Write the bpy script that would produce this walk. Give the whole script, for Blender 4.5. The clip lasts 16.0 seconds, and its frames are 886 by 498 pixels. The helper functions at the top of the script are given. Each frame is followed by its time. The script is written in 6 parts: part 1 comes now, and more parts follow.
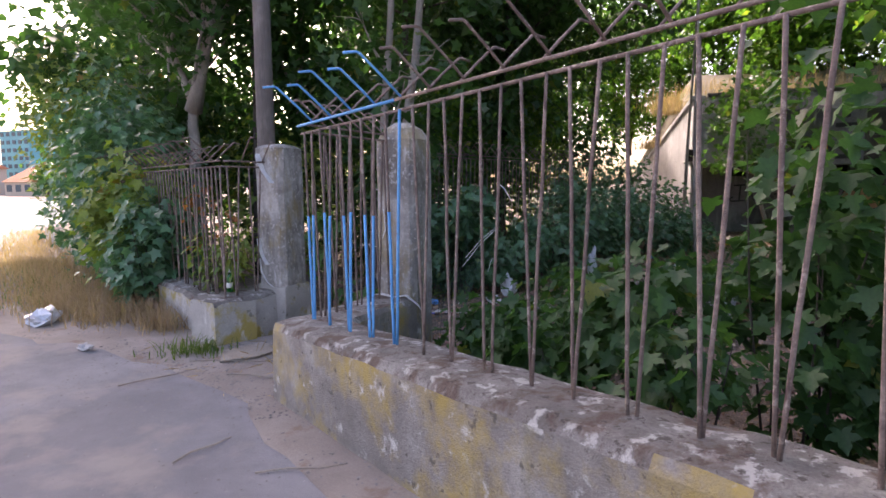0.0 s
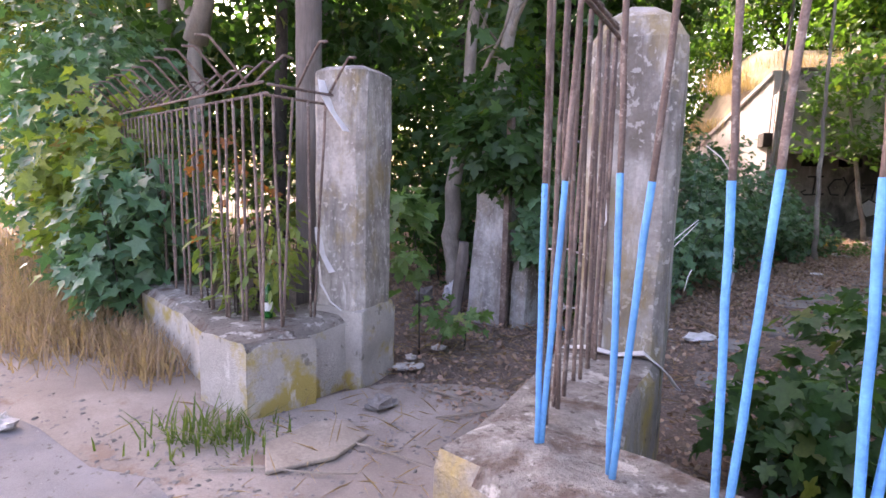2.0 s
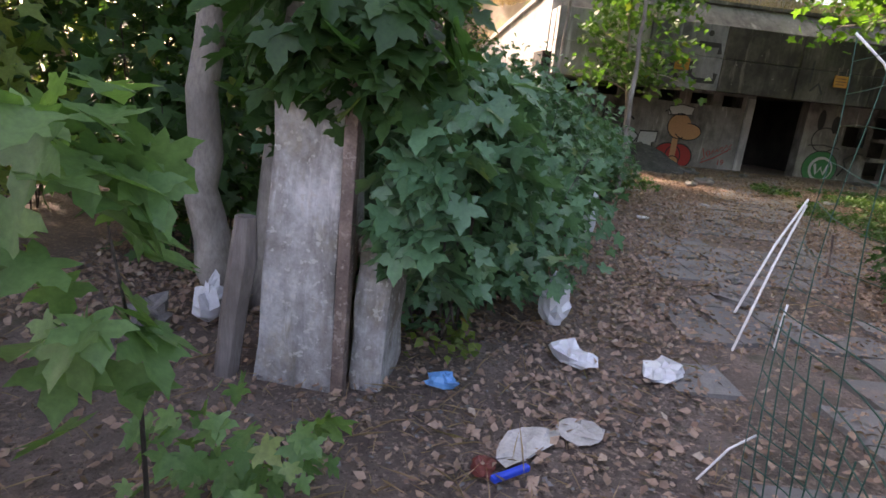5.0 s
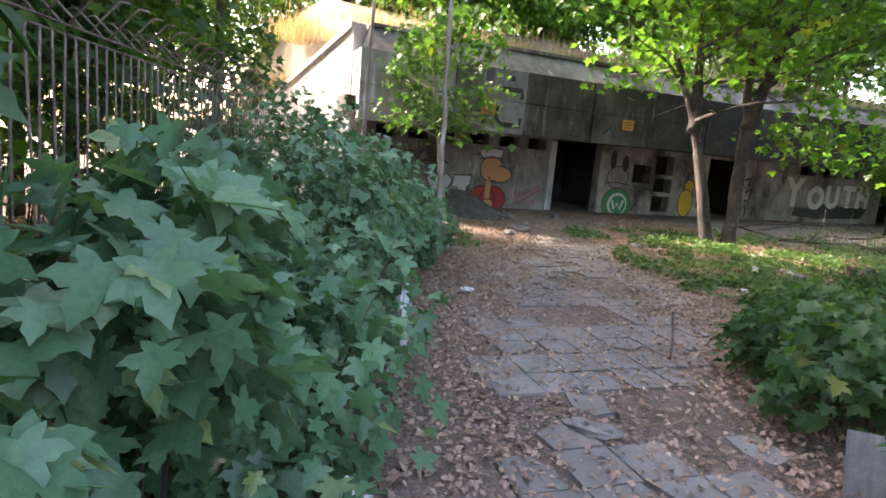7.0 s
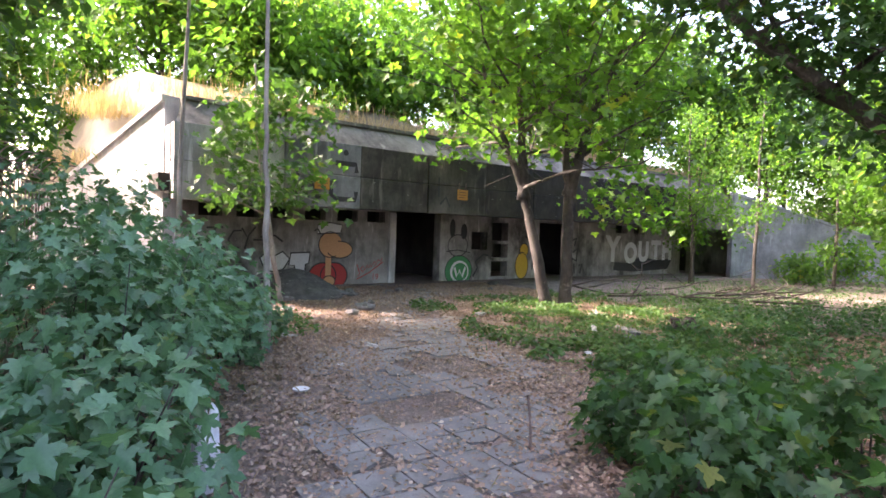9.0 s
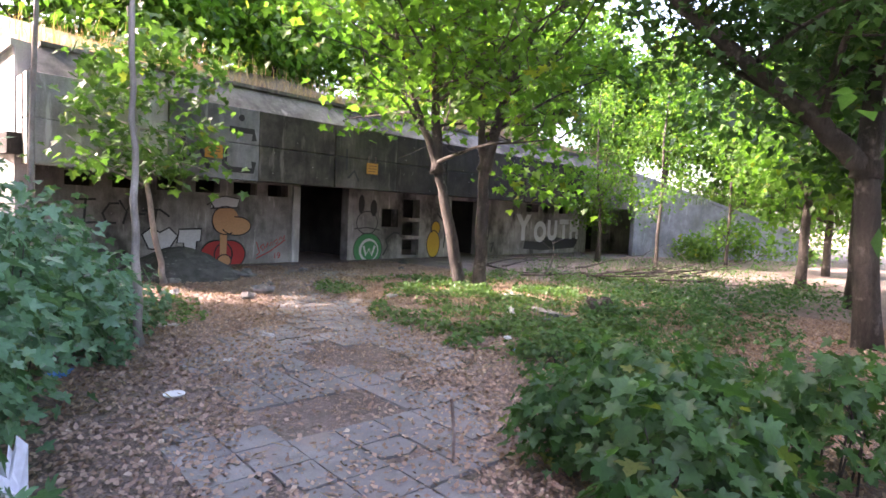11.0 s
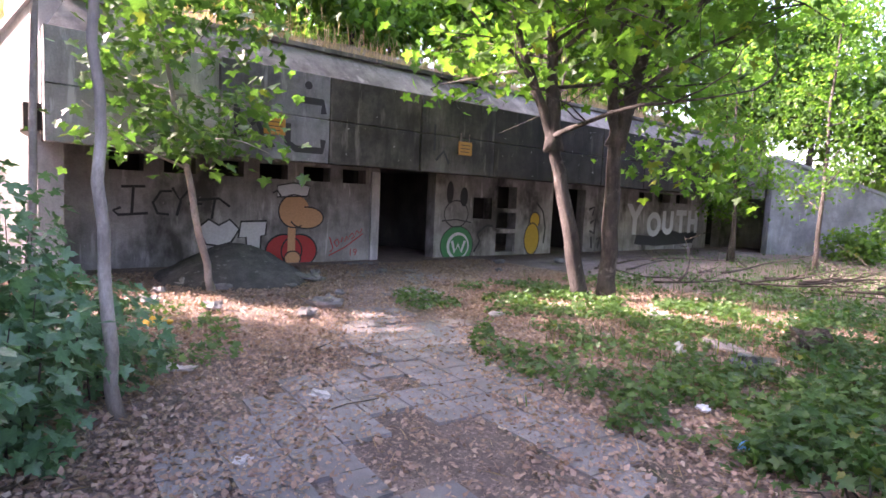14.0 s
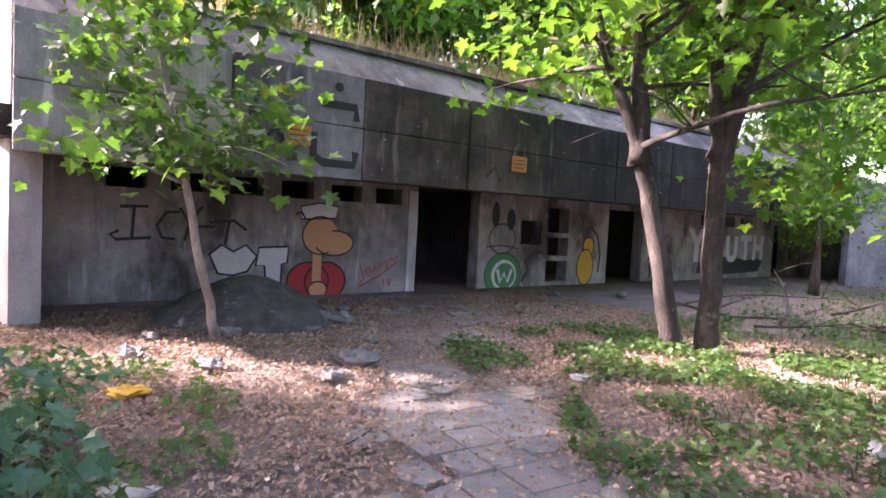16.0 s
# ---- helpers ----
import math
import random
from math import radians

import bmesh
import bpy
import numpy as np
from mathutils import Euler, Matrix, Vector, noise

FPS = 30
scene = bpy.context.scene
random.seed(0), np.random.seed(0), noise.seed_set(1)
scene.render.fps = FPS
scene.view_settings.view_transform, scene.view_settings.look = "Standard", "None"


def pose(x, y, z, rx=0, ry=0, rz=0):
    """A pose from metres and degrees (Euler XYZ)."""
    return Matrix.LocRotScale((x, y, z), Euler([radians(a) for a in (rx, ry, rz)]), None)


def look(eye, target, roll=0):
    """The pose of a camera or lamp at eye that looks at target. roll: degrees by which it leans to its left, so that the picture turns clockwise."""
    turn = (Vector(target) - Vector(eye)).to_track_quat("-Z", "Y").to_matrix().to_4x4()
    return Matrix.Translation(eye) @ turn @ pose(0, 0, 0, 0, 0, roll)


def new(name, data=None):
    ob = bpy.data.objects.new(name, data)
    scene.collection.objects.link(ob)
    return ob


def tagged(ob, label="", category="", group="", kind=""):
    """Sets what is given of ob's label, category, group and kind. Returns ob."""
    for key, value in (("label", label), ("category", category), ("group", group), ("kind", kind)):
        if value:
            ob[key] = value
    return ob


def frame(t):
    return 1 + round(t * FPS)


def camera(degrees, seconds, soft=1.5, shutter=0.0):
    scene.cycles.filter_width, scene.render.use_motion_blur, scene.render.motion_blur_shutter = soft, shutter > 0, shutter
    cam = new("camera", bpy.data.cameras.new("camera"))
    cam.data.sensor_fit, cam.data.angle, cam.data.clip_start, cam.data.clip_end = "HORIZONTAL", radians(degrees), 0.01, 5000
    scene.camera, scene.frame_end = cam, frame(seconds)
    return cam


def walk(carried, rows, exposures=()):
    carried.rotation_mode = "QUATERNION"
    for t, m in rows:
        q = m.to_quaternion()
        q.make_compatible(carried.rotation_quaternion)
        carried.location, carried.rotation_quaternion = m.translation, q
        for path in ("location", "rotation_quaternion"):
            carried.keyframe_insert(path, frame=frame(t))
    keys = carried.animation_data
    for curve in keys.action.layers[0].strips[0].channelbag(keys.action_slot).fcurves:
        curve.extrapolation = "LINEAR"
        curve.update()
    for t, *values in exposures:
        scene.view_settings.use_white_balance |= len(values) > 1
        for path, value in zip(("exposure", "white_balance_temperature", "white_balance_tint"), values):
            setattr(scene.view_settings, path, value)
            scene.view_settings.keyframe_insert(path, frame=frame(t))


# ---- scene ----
cam = camera(75.0, 16.0, soft=1.6)
# seconds, x, y, z, then the three turns in degrees
PATH = [
    (0.0, 2.754, -5.965, 1.595, 83.60, 0.33, 21.25),
    (0.5, 2.150, -5.475, 1.587, 83.02, -0.04, 20.68),
    (1.0, 1.584, -5.013, 1.517, 82.84, -0.74, 20.58),
    (1.5, 1.068, -4.494, 1.438, 82.43, -1.19, 20.26),
    (2.0, 0.609, -4.034, 1.399, 82.24, -1.56, 20.02),
    (2.5, 0.212, -3.621, 1.383, 81.91, -2.07, 19.64),
    (3.0, -0.140, -3.112, 1.375, 81.10, -3.02, 17.95),
    (3.5, -0.463, -2.649, 1.333, 79.77, -4.27, 14.32),
    (4.0, -0.560, -2.236, 1.300, 78.43, -4.40, 9.88),
    (4.5, -0.553, -1.743, 1.301, 77.09, -5.24, 2.45),
    (5.0, -0.480, -1.340, 1.311, 75.02, -5.79, -5.29),
    (5.2, -0.444, -1.241, 1.326, 74.31, -5.65, -9.08),
    (7.3, 0.175, 0.165, 1.601, 81.86, -4.50, -24.81),
    (7.5, 0.213, 0.196, 1.616, 82.98, -4.09, -26.52),
    (8.0, 0.376, 0.376, 1.610, 85.38, -3.33, -30.37),
    (8.5, 0.516, 0.507, 1.666, 87.02, -2.69, -34.04),
    (9.0, 0.542, 0.562, 1.626, 88.18, -2.02, -38.15),
    (9.5, 0.601, 0.597, 1.600, 88.50, -1.44, -42.95),
    (9.7, 0.656, 0.657, 1.583, 88.11, -1.81, -44.91),
    (11.8, 1.407, 1.803, 1.581, 85.98, -2.86, -47.08),
    (12.0, 1.520, 2.011, 1.589, 85.95, -2.71, -46.72),
    (12.5, 1.806, 2.345, 1.602, 85.87, -2.21, -46.48),
    (13.0, 2.243, 2.665, 1.600, 85.74, -2.14, -45.78),
    (13.5, 2.508, 2.861, 1.558, 85.43, -2.43, -42.64),
    (14.0, 2.642, 3.421, 1.551, 84.99, -2.65, -39.05),
    (14.5, 2.825, 3.815, 1.537, 84.69, -2.52, -37.43),
    (15.0, 3.200, 4.262, 1.499, 84.97, -2.58, -36.69),
    (15.5, 3.319, 4.601, 1.535, 85.71, -2.76, -36.08),
    (16.0, 3.459, 5.093, 1.589, 86.86, -3.01, -36.36),
]
walk(cam, [(r[0], pose(*r[1:])) for r in PATH],
     exposures=[(0.0, 2.0, 7000, 30), (0.5, 2.45, 7000, 31), (1.0, 2.75, 7200, 33), (2.0, 2.9, 7500, 37), (3.5, 3.0, 8000, 37), (5.2, 2.9, 7900, 28), (7.3, 3.55, 7200, 26), (9.5, 3.65, 7000, 31), (12.0, 3.8, 6900, 38), (14.0, 3.8, 6700, 44), (16.0, 3.68, 6600, 45)])

# ---- daylight ----
SUN_TO = Vector((-0.58, 0.56, 0.59)).normalized()
world = bpy.data.worlds.new("sky")
scene.world = world
world.use_nodes = True
wn = world.node_tree.nodes
sky = wn.new("ShaderNodeTexSky")
sky.sky_type = 'NISHITA'
sky.sun_disc = False
sky.sun_elevation = math.asin(SUN_TO.z)
sky.sun_rotation = math.atan2(SUN_TO.x, SUN_TO.y)
sky.air_density, sky.dust_density, sky.ozone_density = 1.0, 4.0, 1.0
wn["Background"].inputs[1].default_value = 0.15
world.node_tree.links.new(sky.outputs[0], wn["Background"].inputs[0])
sun = new("sun", bpy.data.lights.new("sun", 'SUN'))
sun.data.energy = 2.7
sun.data.angle = radians(2.0)
sun.data.color = (1.0, 0.94, 0.84)
sun.matrix_world = look(SUN_TO * 60, (0, 0, 0))

# ---- materials ----
def material(name):
    m = bpy.data.materials.new(name)
    m.use_nodes = True
    t = m.node_tree
    return m, t, t.nodes["Principled BSDF"]


def ramp(t, fac, stops):
    n = t.nodes.new("ShaderNodeValToRGB")
    while len(n.color_ramp.elements) < len(stops):
        n.color_ramp.elements.new(0.5)
    for e, (p, c) in zip(n.color_ramp.elements, stops):
        e.position, e.color = p, (*c, 1)
    t.links.new(fac, n.inputs[0])
    return n.outputs[0]


def grain(t, scale, detail=4, rough=0.6, co=None, stretch=None, voronoi=False):
    n = t.nodes.new("ShaderNodeTexVoronoi" if voronoi else "ShaderNodeTexNoise")
    n.inputs["Scale"].default_value = scale
    if not voronoi:
        n.inputs["Detail"].default_value = detail
        n.inputs["Roughness"].default_value = rough
    if co is None:
        co = t.nodes.new("ShaderNodeNewGeometry").outputs["Position"]
    if stretch:
        mp = t.nodes.new("ShaderNodeMapping")
        mp.inputs["Scale"].default_value = stretch
        t.links.new(co, mp.inputs[0])
        co = mp.outputs[0]
    t.links.new(co, n.inputs["Vector"])
    return n.outputs[0]


def mix(t, fac, a, b, how='MIX'):
    n = t.nodes.new("ShaderNodeMix")
    n.data_type, n.blend_type = 'RGBA', how
    for sock, v in ((n.inputs[0], fac), (n.inputs[6], a), (n.inputs[7], b)):
        if isinstance(v, (int, float)):
            sock.default_value = v
        elif isinstance(v, tuple):
            sock.default_value = (*v, 1)
        else:
            t.links.new(v, sock)
    return n.outputs[2]


def bump(t, bsdf, height, strength=0.4, dist=0.02):
    n = t.nodes.new("ShaderNodeBump")
    n.inputs["Strength"].default_value = strength
    n.inputs["Distance"].default_value = dist
    t.links.new(height, n.inputs["Height"])
    t.links.new(n.outputs[0], bsdf.inputs["Normal"])


def surface(name, dark, light, scale=6, fine=60, rough=0.85, bumps=0.5, stains=(), metal=0.0, dist=0.01, stretch=None):
    """Two-scale noise colour with patches. stains: (scale, threshold, softness, colour, strength)."""
    m, t, b = material(name)
    n1 = grain(t, scale, 6, 0.65, stretch=stretch)
    n2 = grain(t, fine, 4, 0.7, stretch=stretch)
    col = ramp(t, n1, [(0.38, dark), (0.62, light)])
    col = mix(t, 0.35, col, ramp(t, n2, [(0.3, tuple(c * 0.45 for c in dark)), (0.7, tuple(min(1, c * 1.25) for c in light))]))
    n3 = grain(t, scale * 0.22, 5, 0.6)
    col = mix(t, ramp(t, n3, [(0.42, (0.6, 0.6, 0.6)), (0.6, (0, 0, 0))]), col, tuple(c * 0.75 for c in dark))
    for k, (sc, th, so, c, st) in enumerate(stains):
        f = ramp(t, grain(t, sc, 5, 0.65, stretch=(1, 1, 0.45 if k % 2 else 1.0)), [(th, (0, 0, 0)), (th + so, (st, st, st))])
        col = mix(t, f, col, c)
    t.links.new(col, b.inputs["Base Color"])
    b.inputs["Roughness"].default_value = rough
    b.inputs["Metallic"].default_value = metal
    if bumps:
        bump(t, b, n2, bumps, dist)
    return m


def leafy(name, dark, light, third=None, trans=0.45, rough=0.45):
    m, t, b = material(name)
    g = t.nodes.new("ShaderNodeNewGeometry")
    stops = [(0.0, dark), (0.85, light)] + ([(0.96, light), (1.0, third)] if third else [])
    col = ramp(t, g.outputs["Random Per Island"], stops)
    col = mix(t, 0.3, col, ramp(t, grain(t, 1.3, 3), [(0.3, dark), (0.7, light)]))
    fine = grain(t, 55, 3, 0.6)
    col = mix(t, 0.5, col, ramp(t, fine, [(0.3, (0.6, 0.62, 0.6)), (0.7, (1.3, 1.25, 1.2))]), 'MULTIPLY')
    t.links.new(col, b.inputs["Base Color"])
    b.inputs["Roughness"].default_value = rough
    b.inputs["Specular IOR Level"].default_value = 0.4
    bump(t, b, fine, 0.35, 0.006)
    tr = t.nodes.new("ShaderNodeBsdfTranslucent")
    bright = mix(t, 1.0, col, (1.5, 1.7, 0.7), 'MULTIPLY')
    t.links.new(bright, tr.inputs[0])
    ms = t.nodes.new("ShaderNodeMixShader")
    ms.inputs[0].default_value = trans
    t.links.new(b.outputs[0], ms.inputs[1])
    t.links.new(tr.outputs[0], ms.inputs[2])
    t.links.new(ms.outputs[0], t.nodes["Material Output"].inputs[0])
    return m


def plain(name, c, rough=0.6, metal=0.0):
    m, t, b = material(name)
    col = mix(t, 0.5, c, ramp(t, grain(t, 25, 4), [(0.3, tuple(v * 0.7 for v in c)), (0.7, tuple(min(1, v * 1.15) for v in c))]))
    t.links.new(col, b.inputs["Base Color"])
    b.inputs["Roughness"].default_value = rough
    b.inputs["Metallic"].default_value = metal
    return m


def old_render(name, dark, light, streak, soot, soot_th, chips=0.73, k=1.0, lichen=0.0):
    """Weathered cast concrete: clouds, run-down streaks, soot blotches, chipped pale spots and hairline cracks."""
    m, t, b = material(name)
    cloud = grain(t, 0.9 * k, 7, 0.7)
    fine = grain(t, 38, 5, 0.75)
    col = ramp(t, cloud, [(0.36, dark), (0.52, tuple((p + q) / 2 for p, q in zip(dark, light))), (0.66, light)])
    col = mix(t, 0.55, col, ramp(t, fine, [(0.25, (0.45, 0.45, 0.45)), (0.5, (0.9, 0.9, 0.9)), (0.75, (1.2, 1.18, 1.15))]), 'MULTIPLY')
    run = grain(t, 2.6 * k, 6, 0.72, stretch=(1, 1, 0.16))
    col = mix(t, ramp(t, run, [(0.48, (0, 0, 0)), (0.66, (streak, streak, streak))]), col, tuple(c * 0.35 for c in dark))
    pale = grain(t, 5.5 * k, 4, 0.6, stretch=(1, 1, 0.18))
    col = mix(t, ramp(t, pale, [(0.6, (0, 0, 0)), (0.7, (0.55, 0.55, 0.55))]), col, tuple(min(0.7, c * 1.35) for c in light))
    blot = grain(t, 0.7 * k, 6, 0.62, stretch=(1, 1, 0.6))
    col = mix(t, ramp(t, blot, [(soot_th, (0, 0, 0)), (soot_th + 0.12, (0.9, 0.9, 0.9))]), col, soot)
    chip = grain(t, 11 * k, 3, 0.5)
    col = mix(t, ramp(t, chip, [(chips, (0, 0, 0)), (chips + 0.03, (0.85, 0.85, 0.85))]), col, (0.46, 0.44, 0.41))
    if lichen:
        for sc, th, c in ((1.7, 0.50, (0.27, 0.20, 0.07)), (4.5, 0.56, (0.13, 0.115, 0.09)), (23, 0.60, (0.62, 0.61, 0.58))):
            col = mix(t, ramp(t, grain(t, sc, 6, 0.7, stretch=(1, 1, 0.5)), [(th, (0, 0, 0)), (th + 0.09, (lichen, lichen, lichen))]), col, c)
    t.links.new(col, b.inputs["Base Color"])
    b.inputs["Roughness"].default_value = 0.92
    bump(t, b, mix(t, 0.5, fine, chip), 0.6, 0.015)
    return m


YELLOW = (0.44, 0.31, 0.05)
MOSS = (0.16, 0.17, 0.05)
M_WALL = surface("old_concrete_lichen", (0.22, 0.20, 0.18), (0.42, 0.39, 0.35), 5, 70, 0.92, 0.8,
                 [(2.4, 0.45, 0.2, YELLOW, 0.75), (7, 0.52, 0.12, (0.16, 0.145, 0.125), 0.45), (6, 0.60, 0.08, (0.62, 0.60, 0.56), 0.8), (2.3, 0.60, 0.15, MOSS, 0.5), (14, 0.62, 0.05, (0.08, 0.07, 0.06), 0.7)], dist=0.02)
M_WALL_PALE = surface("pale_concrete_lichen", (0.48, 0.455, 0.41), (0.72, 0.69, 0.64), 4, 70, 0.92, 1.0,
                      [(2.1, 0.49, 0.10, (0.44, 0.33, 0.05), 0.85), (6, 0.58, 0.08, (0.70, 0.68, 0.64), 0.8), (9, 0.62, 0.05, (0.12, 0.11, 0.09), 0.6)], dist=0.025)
M_CAP = surface("weathered_concrete_top", (0.20, 0.18, 0.16), (0.46, 0.43, 0.39), 7, 80, 0.95, 1.0,
                [(9, 0.55, 0.06, (0.66, 0.64, 0.60), 0.8), (4, 0.50, 0.1, (0.13, 0.075, 0.05), 0.8), (22, 0.58, 0.05, (0.07, 0.05, 0.04), 0.7)], dist=0.03)
M_PILLAR = old_render("pillar_concrete", (0.24, 0.225, 0.205), (0.56, 0.54, 0.505), 0.7, (0.15, 0.13, 0.105), 0.54, 0.60, k=2.6, lichen=0.6)
M_WHITEPOST = old_render("limewashed_concrete", (0.20, 0.18, 0.16), (0.56, 0.565, 0.57), 0.5, (0.15, 0.115, 0.09), 0.54, 0.60, k=3.0, lichen=0.4)
M_BUNKER = old_render("bunker_concrete", (0.19, 0.183, 0.172), (0.46, 0.445, 0.42), 0.45, (0.045, 0.042, 0.038), 0.54)
# Left end panel: sunlight is put into its paler colour.
M_FRONT = old_render("sunlit_bunker_panel", (0.30, 0.295, 0.28), (0.54, 0.53, 0.50), 0.5, (0.12, 0.115, 0.11), 0.60)
M_PARAPET = old_render("weathered_parapet_concrete", (0.105, 0.098, 0.087), (0.27, 0.255, 0.23), 0.6, (0.045, 0.04, 0.035), 0.52)
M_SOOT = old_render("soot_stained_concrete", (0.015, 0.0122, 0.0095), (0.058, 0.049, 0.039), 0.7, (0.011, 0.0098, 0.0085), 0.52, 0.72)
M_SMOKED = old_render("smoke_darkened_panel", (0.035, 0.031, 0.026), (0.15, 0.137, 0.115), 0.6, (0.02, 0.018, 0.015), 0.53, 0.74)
M_PANEL = old_render("primed_grey_panel", (0.11, 0.11, 0.114), (0.31, 0.31, 0.315), 0.4, (0.05, 0.05, 0.05), 0.58)
M_PALE = old_render("pale_concrete", (0.46, 0.455, 0.445), (0.68, 0.68, 0.67), 0.45, (0.24, 0.235, 0.225), 0.60)
# Sun is put into the left wing's white, shade into the right's blue-grey.
M_SUNLIT_WHITE = old_render("sunlit_whitewashed_concrete", (0.38, 0.375, 0.365), (0.56, 0.555, 0.545), 0.3, (0.42, 0.41, 0.39), 0.64)
M_WING = old_render("blue_grey_shaded_concrete", (0.15, 0.16, 0.18), (0.33, 0.35, 0.385), 0.2, (0.13, 0.13, 0.13), 0.58)
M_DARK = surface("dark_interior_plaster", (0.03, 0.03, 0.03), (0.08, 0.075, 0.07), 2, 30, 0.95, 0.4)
M_ASPHALT = surface("worn_asphalt", (0.19, 0.187, 0.198), (0.32, 0.312, 0.322), 1.5, 190, 0.92, 0.9,
                    [(0.9, 0.50, 0.12, (0.31, 0.275, 0.25), 0.75), (30, 0.68, 0.03, (0.45, 0.44, 0.42), 0.7)])
M_ROAD = surface("road_asphalt", (0.22, 0.22, 0.24), (0.34, 0.34, 0.36), 0.6, 80, 0.9, 0.4)
M_SOIL = surface("soil_and_litter", (0.15, 0.112, 0.094), (0.34, 0.268, 0.23), 2.2, 70, 0.95, 1.0,
                 [(34, 0.55, 0.05, (0.40, 0.30, 0.24), 0.75), (52, 0.58, 0.04, (0.075, 0.052, 0.042), 0.8), (0.6, 0.50, 0.15, (0.17, 0.13, 0.105), 0.6), (9, 0.60, 0.05, (0.30, 0.22, 0.17), 0.8), (1.0, 0.60, 0.1, (0.07, 0.09, 0.035), 0.6)], dist=0.03)
M_SAND = surface("dry_sandy_dirt", (0.25, 0.212, 0.183), (0.40, 0.352, 0.312), 2.5, 90, 0.95, 0.7, [(3, 0.58, 0.08, (0.20, 0.13, 0.09), 0.7)])
M_SLAB = surface("paving_slab_concrete", (0.17, 0.163, 0.155), (0.30, 0.288, 0.272), 3, 90, 0.92, 0.7, [(2.2, 0.56, 0.1, (0.25, 0.195, 0.16), 0.7), (7, 0.62, 0.05, (0.11, 0.10, 0.09), 0.5)])
M_RUST = surface("rusty_steel_bar", (0.12, 0.082, 0.07), (0.31, 0.235, 0.20), 14, 90, 0.8, 0.6, [(22, 0.58, 0.05, (0.36, 0.30, 0.26), 0.7), (9, 0.60, 0.06, (0.06, 0.035, 0.028), 0.8)])
M_BLUE = surface("sky_blue_paint", (0.06, 0.29, 0.60), (0.11, 0.43, 0.83), 9, 70, 0.5, 0.25, [(30, 0.66, 0.04, (0.10, 0.06, 0.05), 0.8)])
M_BARK = surface("maple_bark", (0.032, 0.027, 0.023), (0.115, 0.097, 0.082), 6, 40, 0.95, 1.0, [(3, 0.58, 0.08, (0.20, 0.18, 0.155), 0.7)], dist=0.03, stretch=(1, 1, 0.35))
M_PALEBARK = surface("smooth_grey_bark", (0.22, 0.195, 0.17), (0.44, 0.40, 0.355), 7, 60, 0.9, 0.6, stretch=(1, 1, 0.4))
M_POLE = surface("weathered_wood_pole", (0.14, 0.12, 0.11), (0.28, 0.25, 0.23), 9, 70, 0.9, 0.8, stretch=(1, 1, 0.08))
M_DEADWOOD = surface("dead_branches", (0.05, 0.04, 0.032), (0.14, 0.11, 0.09), 10, 60, 0.95, 0.6)
# Leaf copies: sun, half shade and skylight are put into the colours.
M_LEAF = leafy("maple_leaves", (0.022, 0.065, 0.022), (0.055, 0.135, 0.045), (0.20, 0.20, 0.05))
M_LEAF_SKYLIT = leafy("shaded_maple_leaves", (0.045, 0.125, 0.065), (0.11, 0.235, 0.13), (0.22, 0.28, 0.10), trans=0.25, rough=0.34)
# Street skylight is put into this paler green; the yellow is leaf colour.
M_LEAF_GATE = leafy("skylit_yellow_edged_leaves", (0.07, 0.17, 0.06), (0.16, 0.29, 0.11), (0.42, 0.38, 0.14), trans=0.35)
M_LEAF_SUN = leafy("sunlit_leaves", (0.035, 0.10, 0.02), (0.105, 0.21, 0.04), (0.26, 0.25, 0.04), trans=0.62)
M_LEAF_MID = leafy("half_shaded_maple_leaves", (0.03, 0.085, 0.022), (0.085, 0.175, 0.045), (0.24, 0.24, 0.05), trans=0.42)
M_LEAF_DRY = leafy("yellowing_leaves", (0.08, 0.15, 0.04), (0.22, 0.28, 0.07), (0.30, 0.12, 0.03), trans=0.4)
M_LEAF_RUST = leafy("withered_orange_leaves", (0.20, 0.07, 0.02), (0.36, 0.15, 0.05), trans=0.3)
M_COVER = leafy("ivy_and_seedlings", (0.035, 0.085, 0.026), (0.085, 0.165, 0.045), (0.24, 0.25, 0.06), trans=0.35)
M_LITTER = leafy("dry_fallen_leaves", (0.19, 0.115, 0.085), (0.42, 0.30, 0.235), (0.58, 0.50, 0.41), trans=0.1, rough=0.8)
M_GRASS = leafy("dry_grass", (0.24, 0.16, 0.11), (0.42, 0.30, 0.215), (0.20, 0.20, 0.08), trans=0.3, rough=0.7)
M_GREENGRASS = leafy("green_grass", (0.05, 0.10, 0.02), (0.12, 0.17, 0.04), (0.26, 0.22, 0.08), trans=0.4)
M_ZINC = surface("dull_zinc_sheet", (0.30, 0.31, 0.32), (0.50, 0.51, 0.52), 8, 60, 0.45, 0.2, metal=0.7)
M_WIRE = plain("green_coated_wire", (0.015, 0.075, 0.055), 0.5)
M_WHITE = plain("white_plastic", (0.72, 0.72, 0.72), 0.4)
M_BLACKPAINT = plain("black_spray_paint", (0.02, 0.02, 0.022), 0.6)
M_WHITEPAINT = plain("white_spray_paint", (0.62, 0.63, 0.64), 0.6)
M_REDPAINT = plain("red_spray_paint", (0.42, 0.03, 0.03), 0.6)
M_PEACH = plain("peach_spray_paint", (0.58, 0.31, 0.15), 0.6)
M_GREENPAINT = plain("green_spray_paint", (0.03, 0.22, 0.08), 0.6)
M_YELLOWPAINT = plain("yellow_spray_paint", (0.60, 0.36, 0.03), 0.6)
M_ORANGE = plain("faded_orange_sign", (0.45, 0.20, 0.03), 0.6)

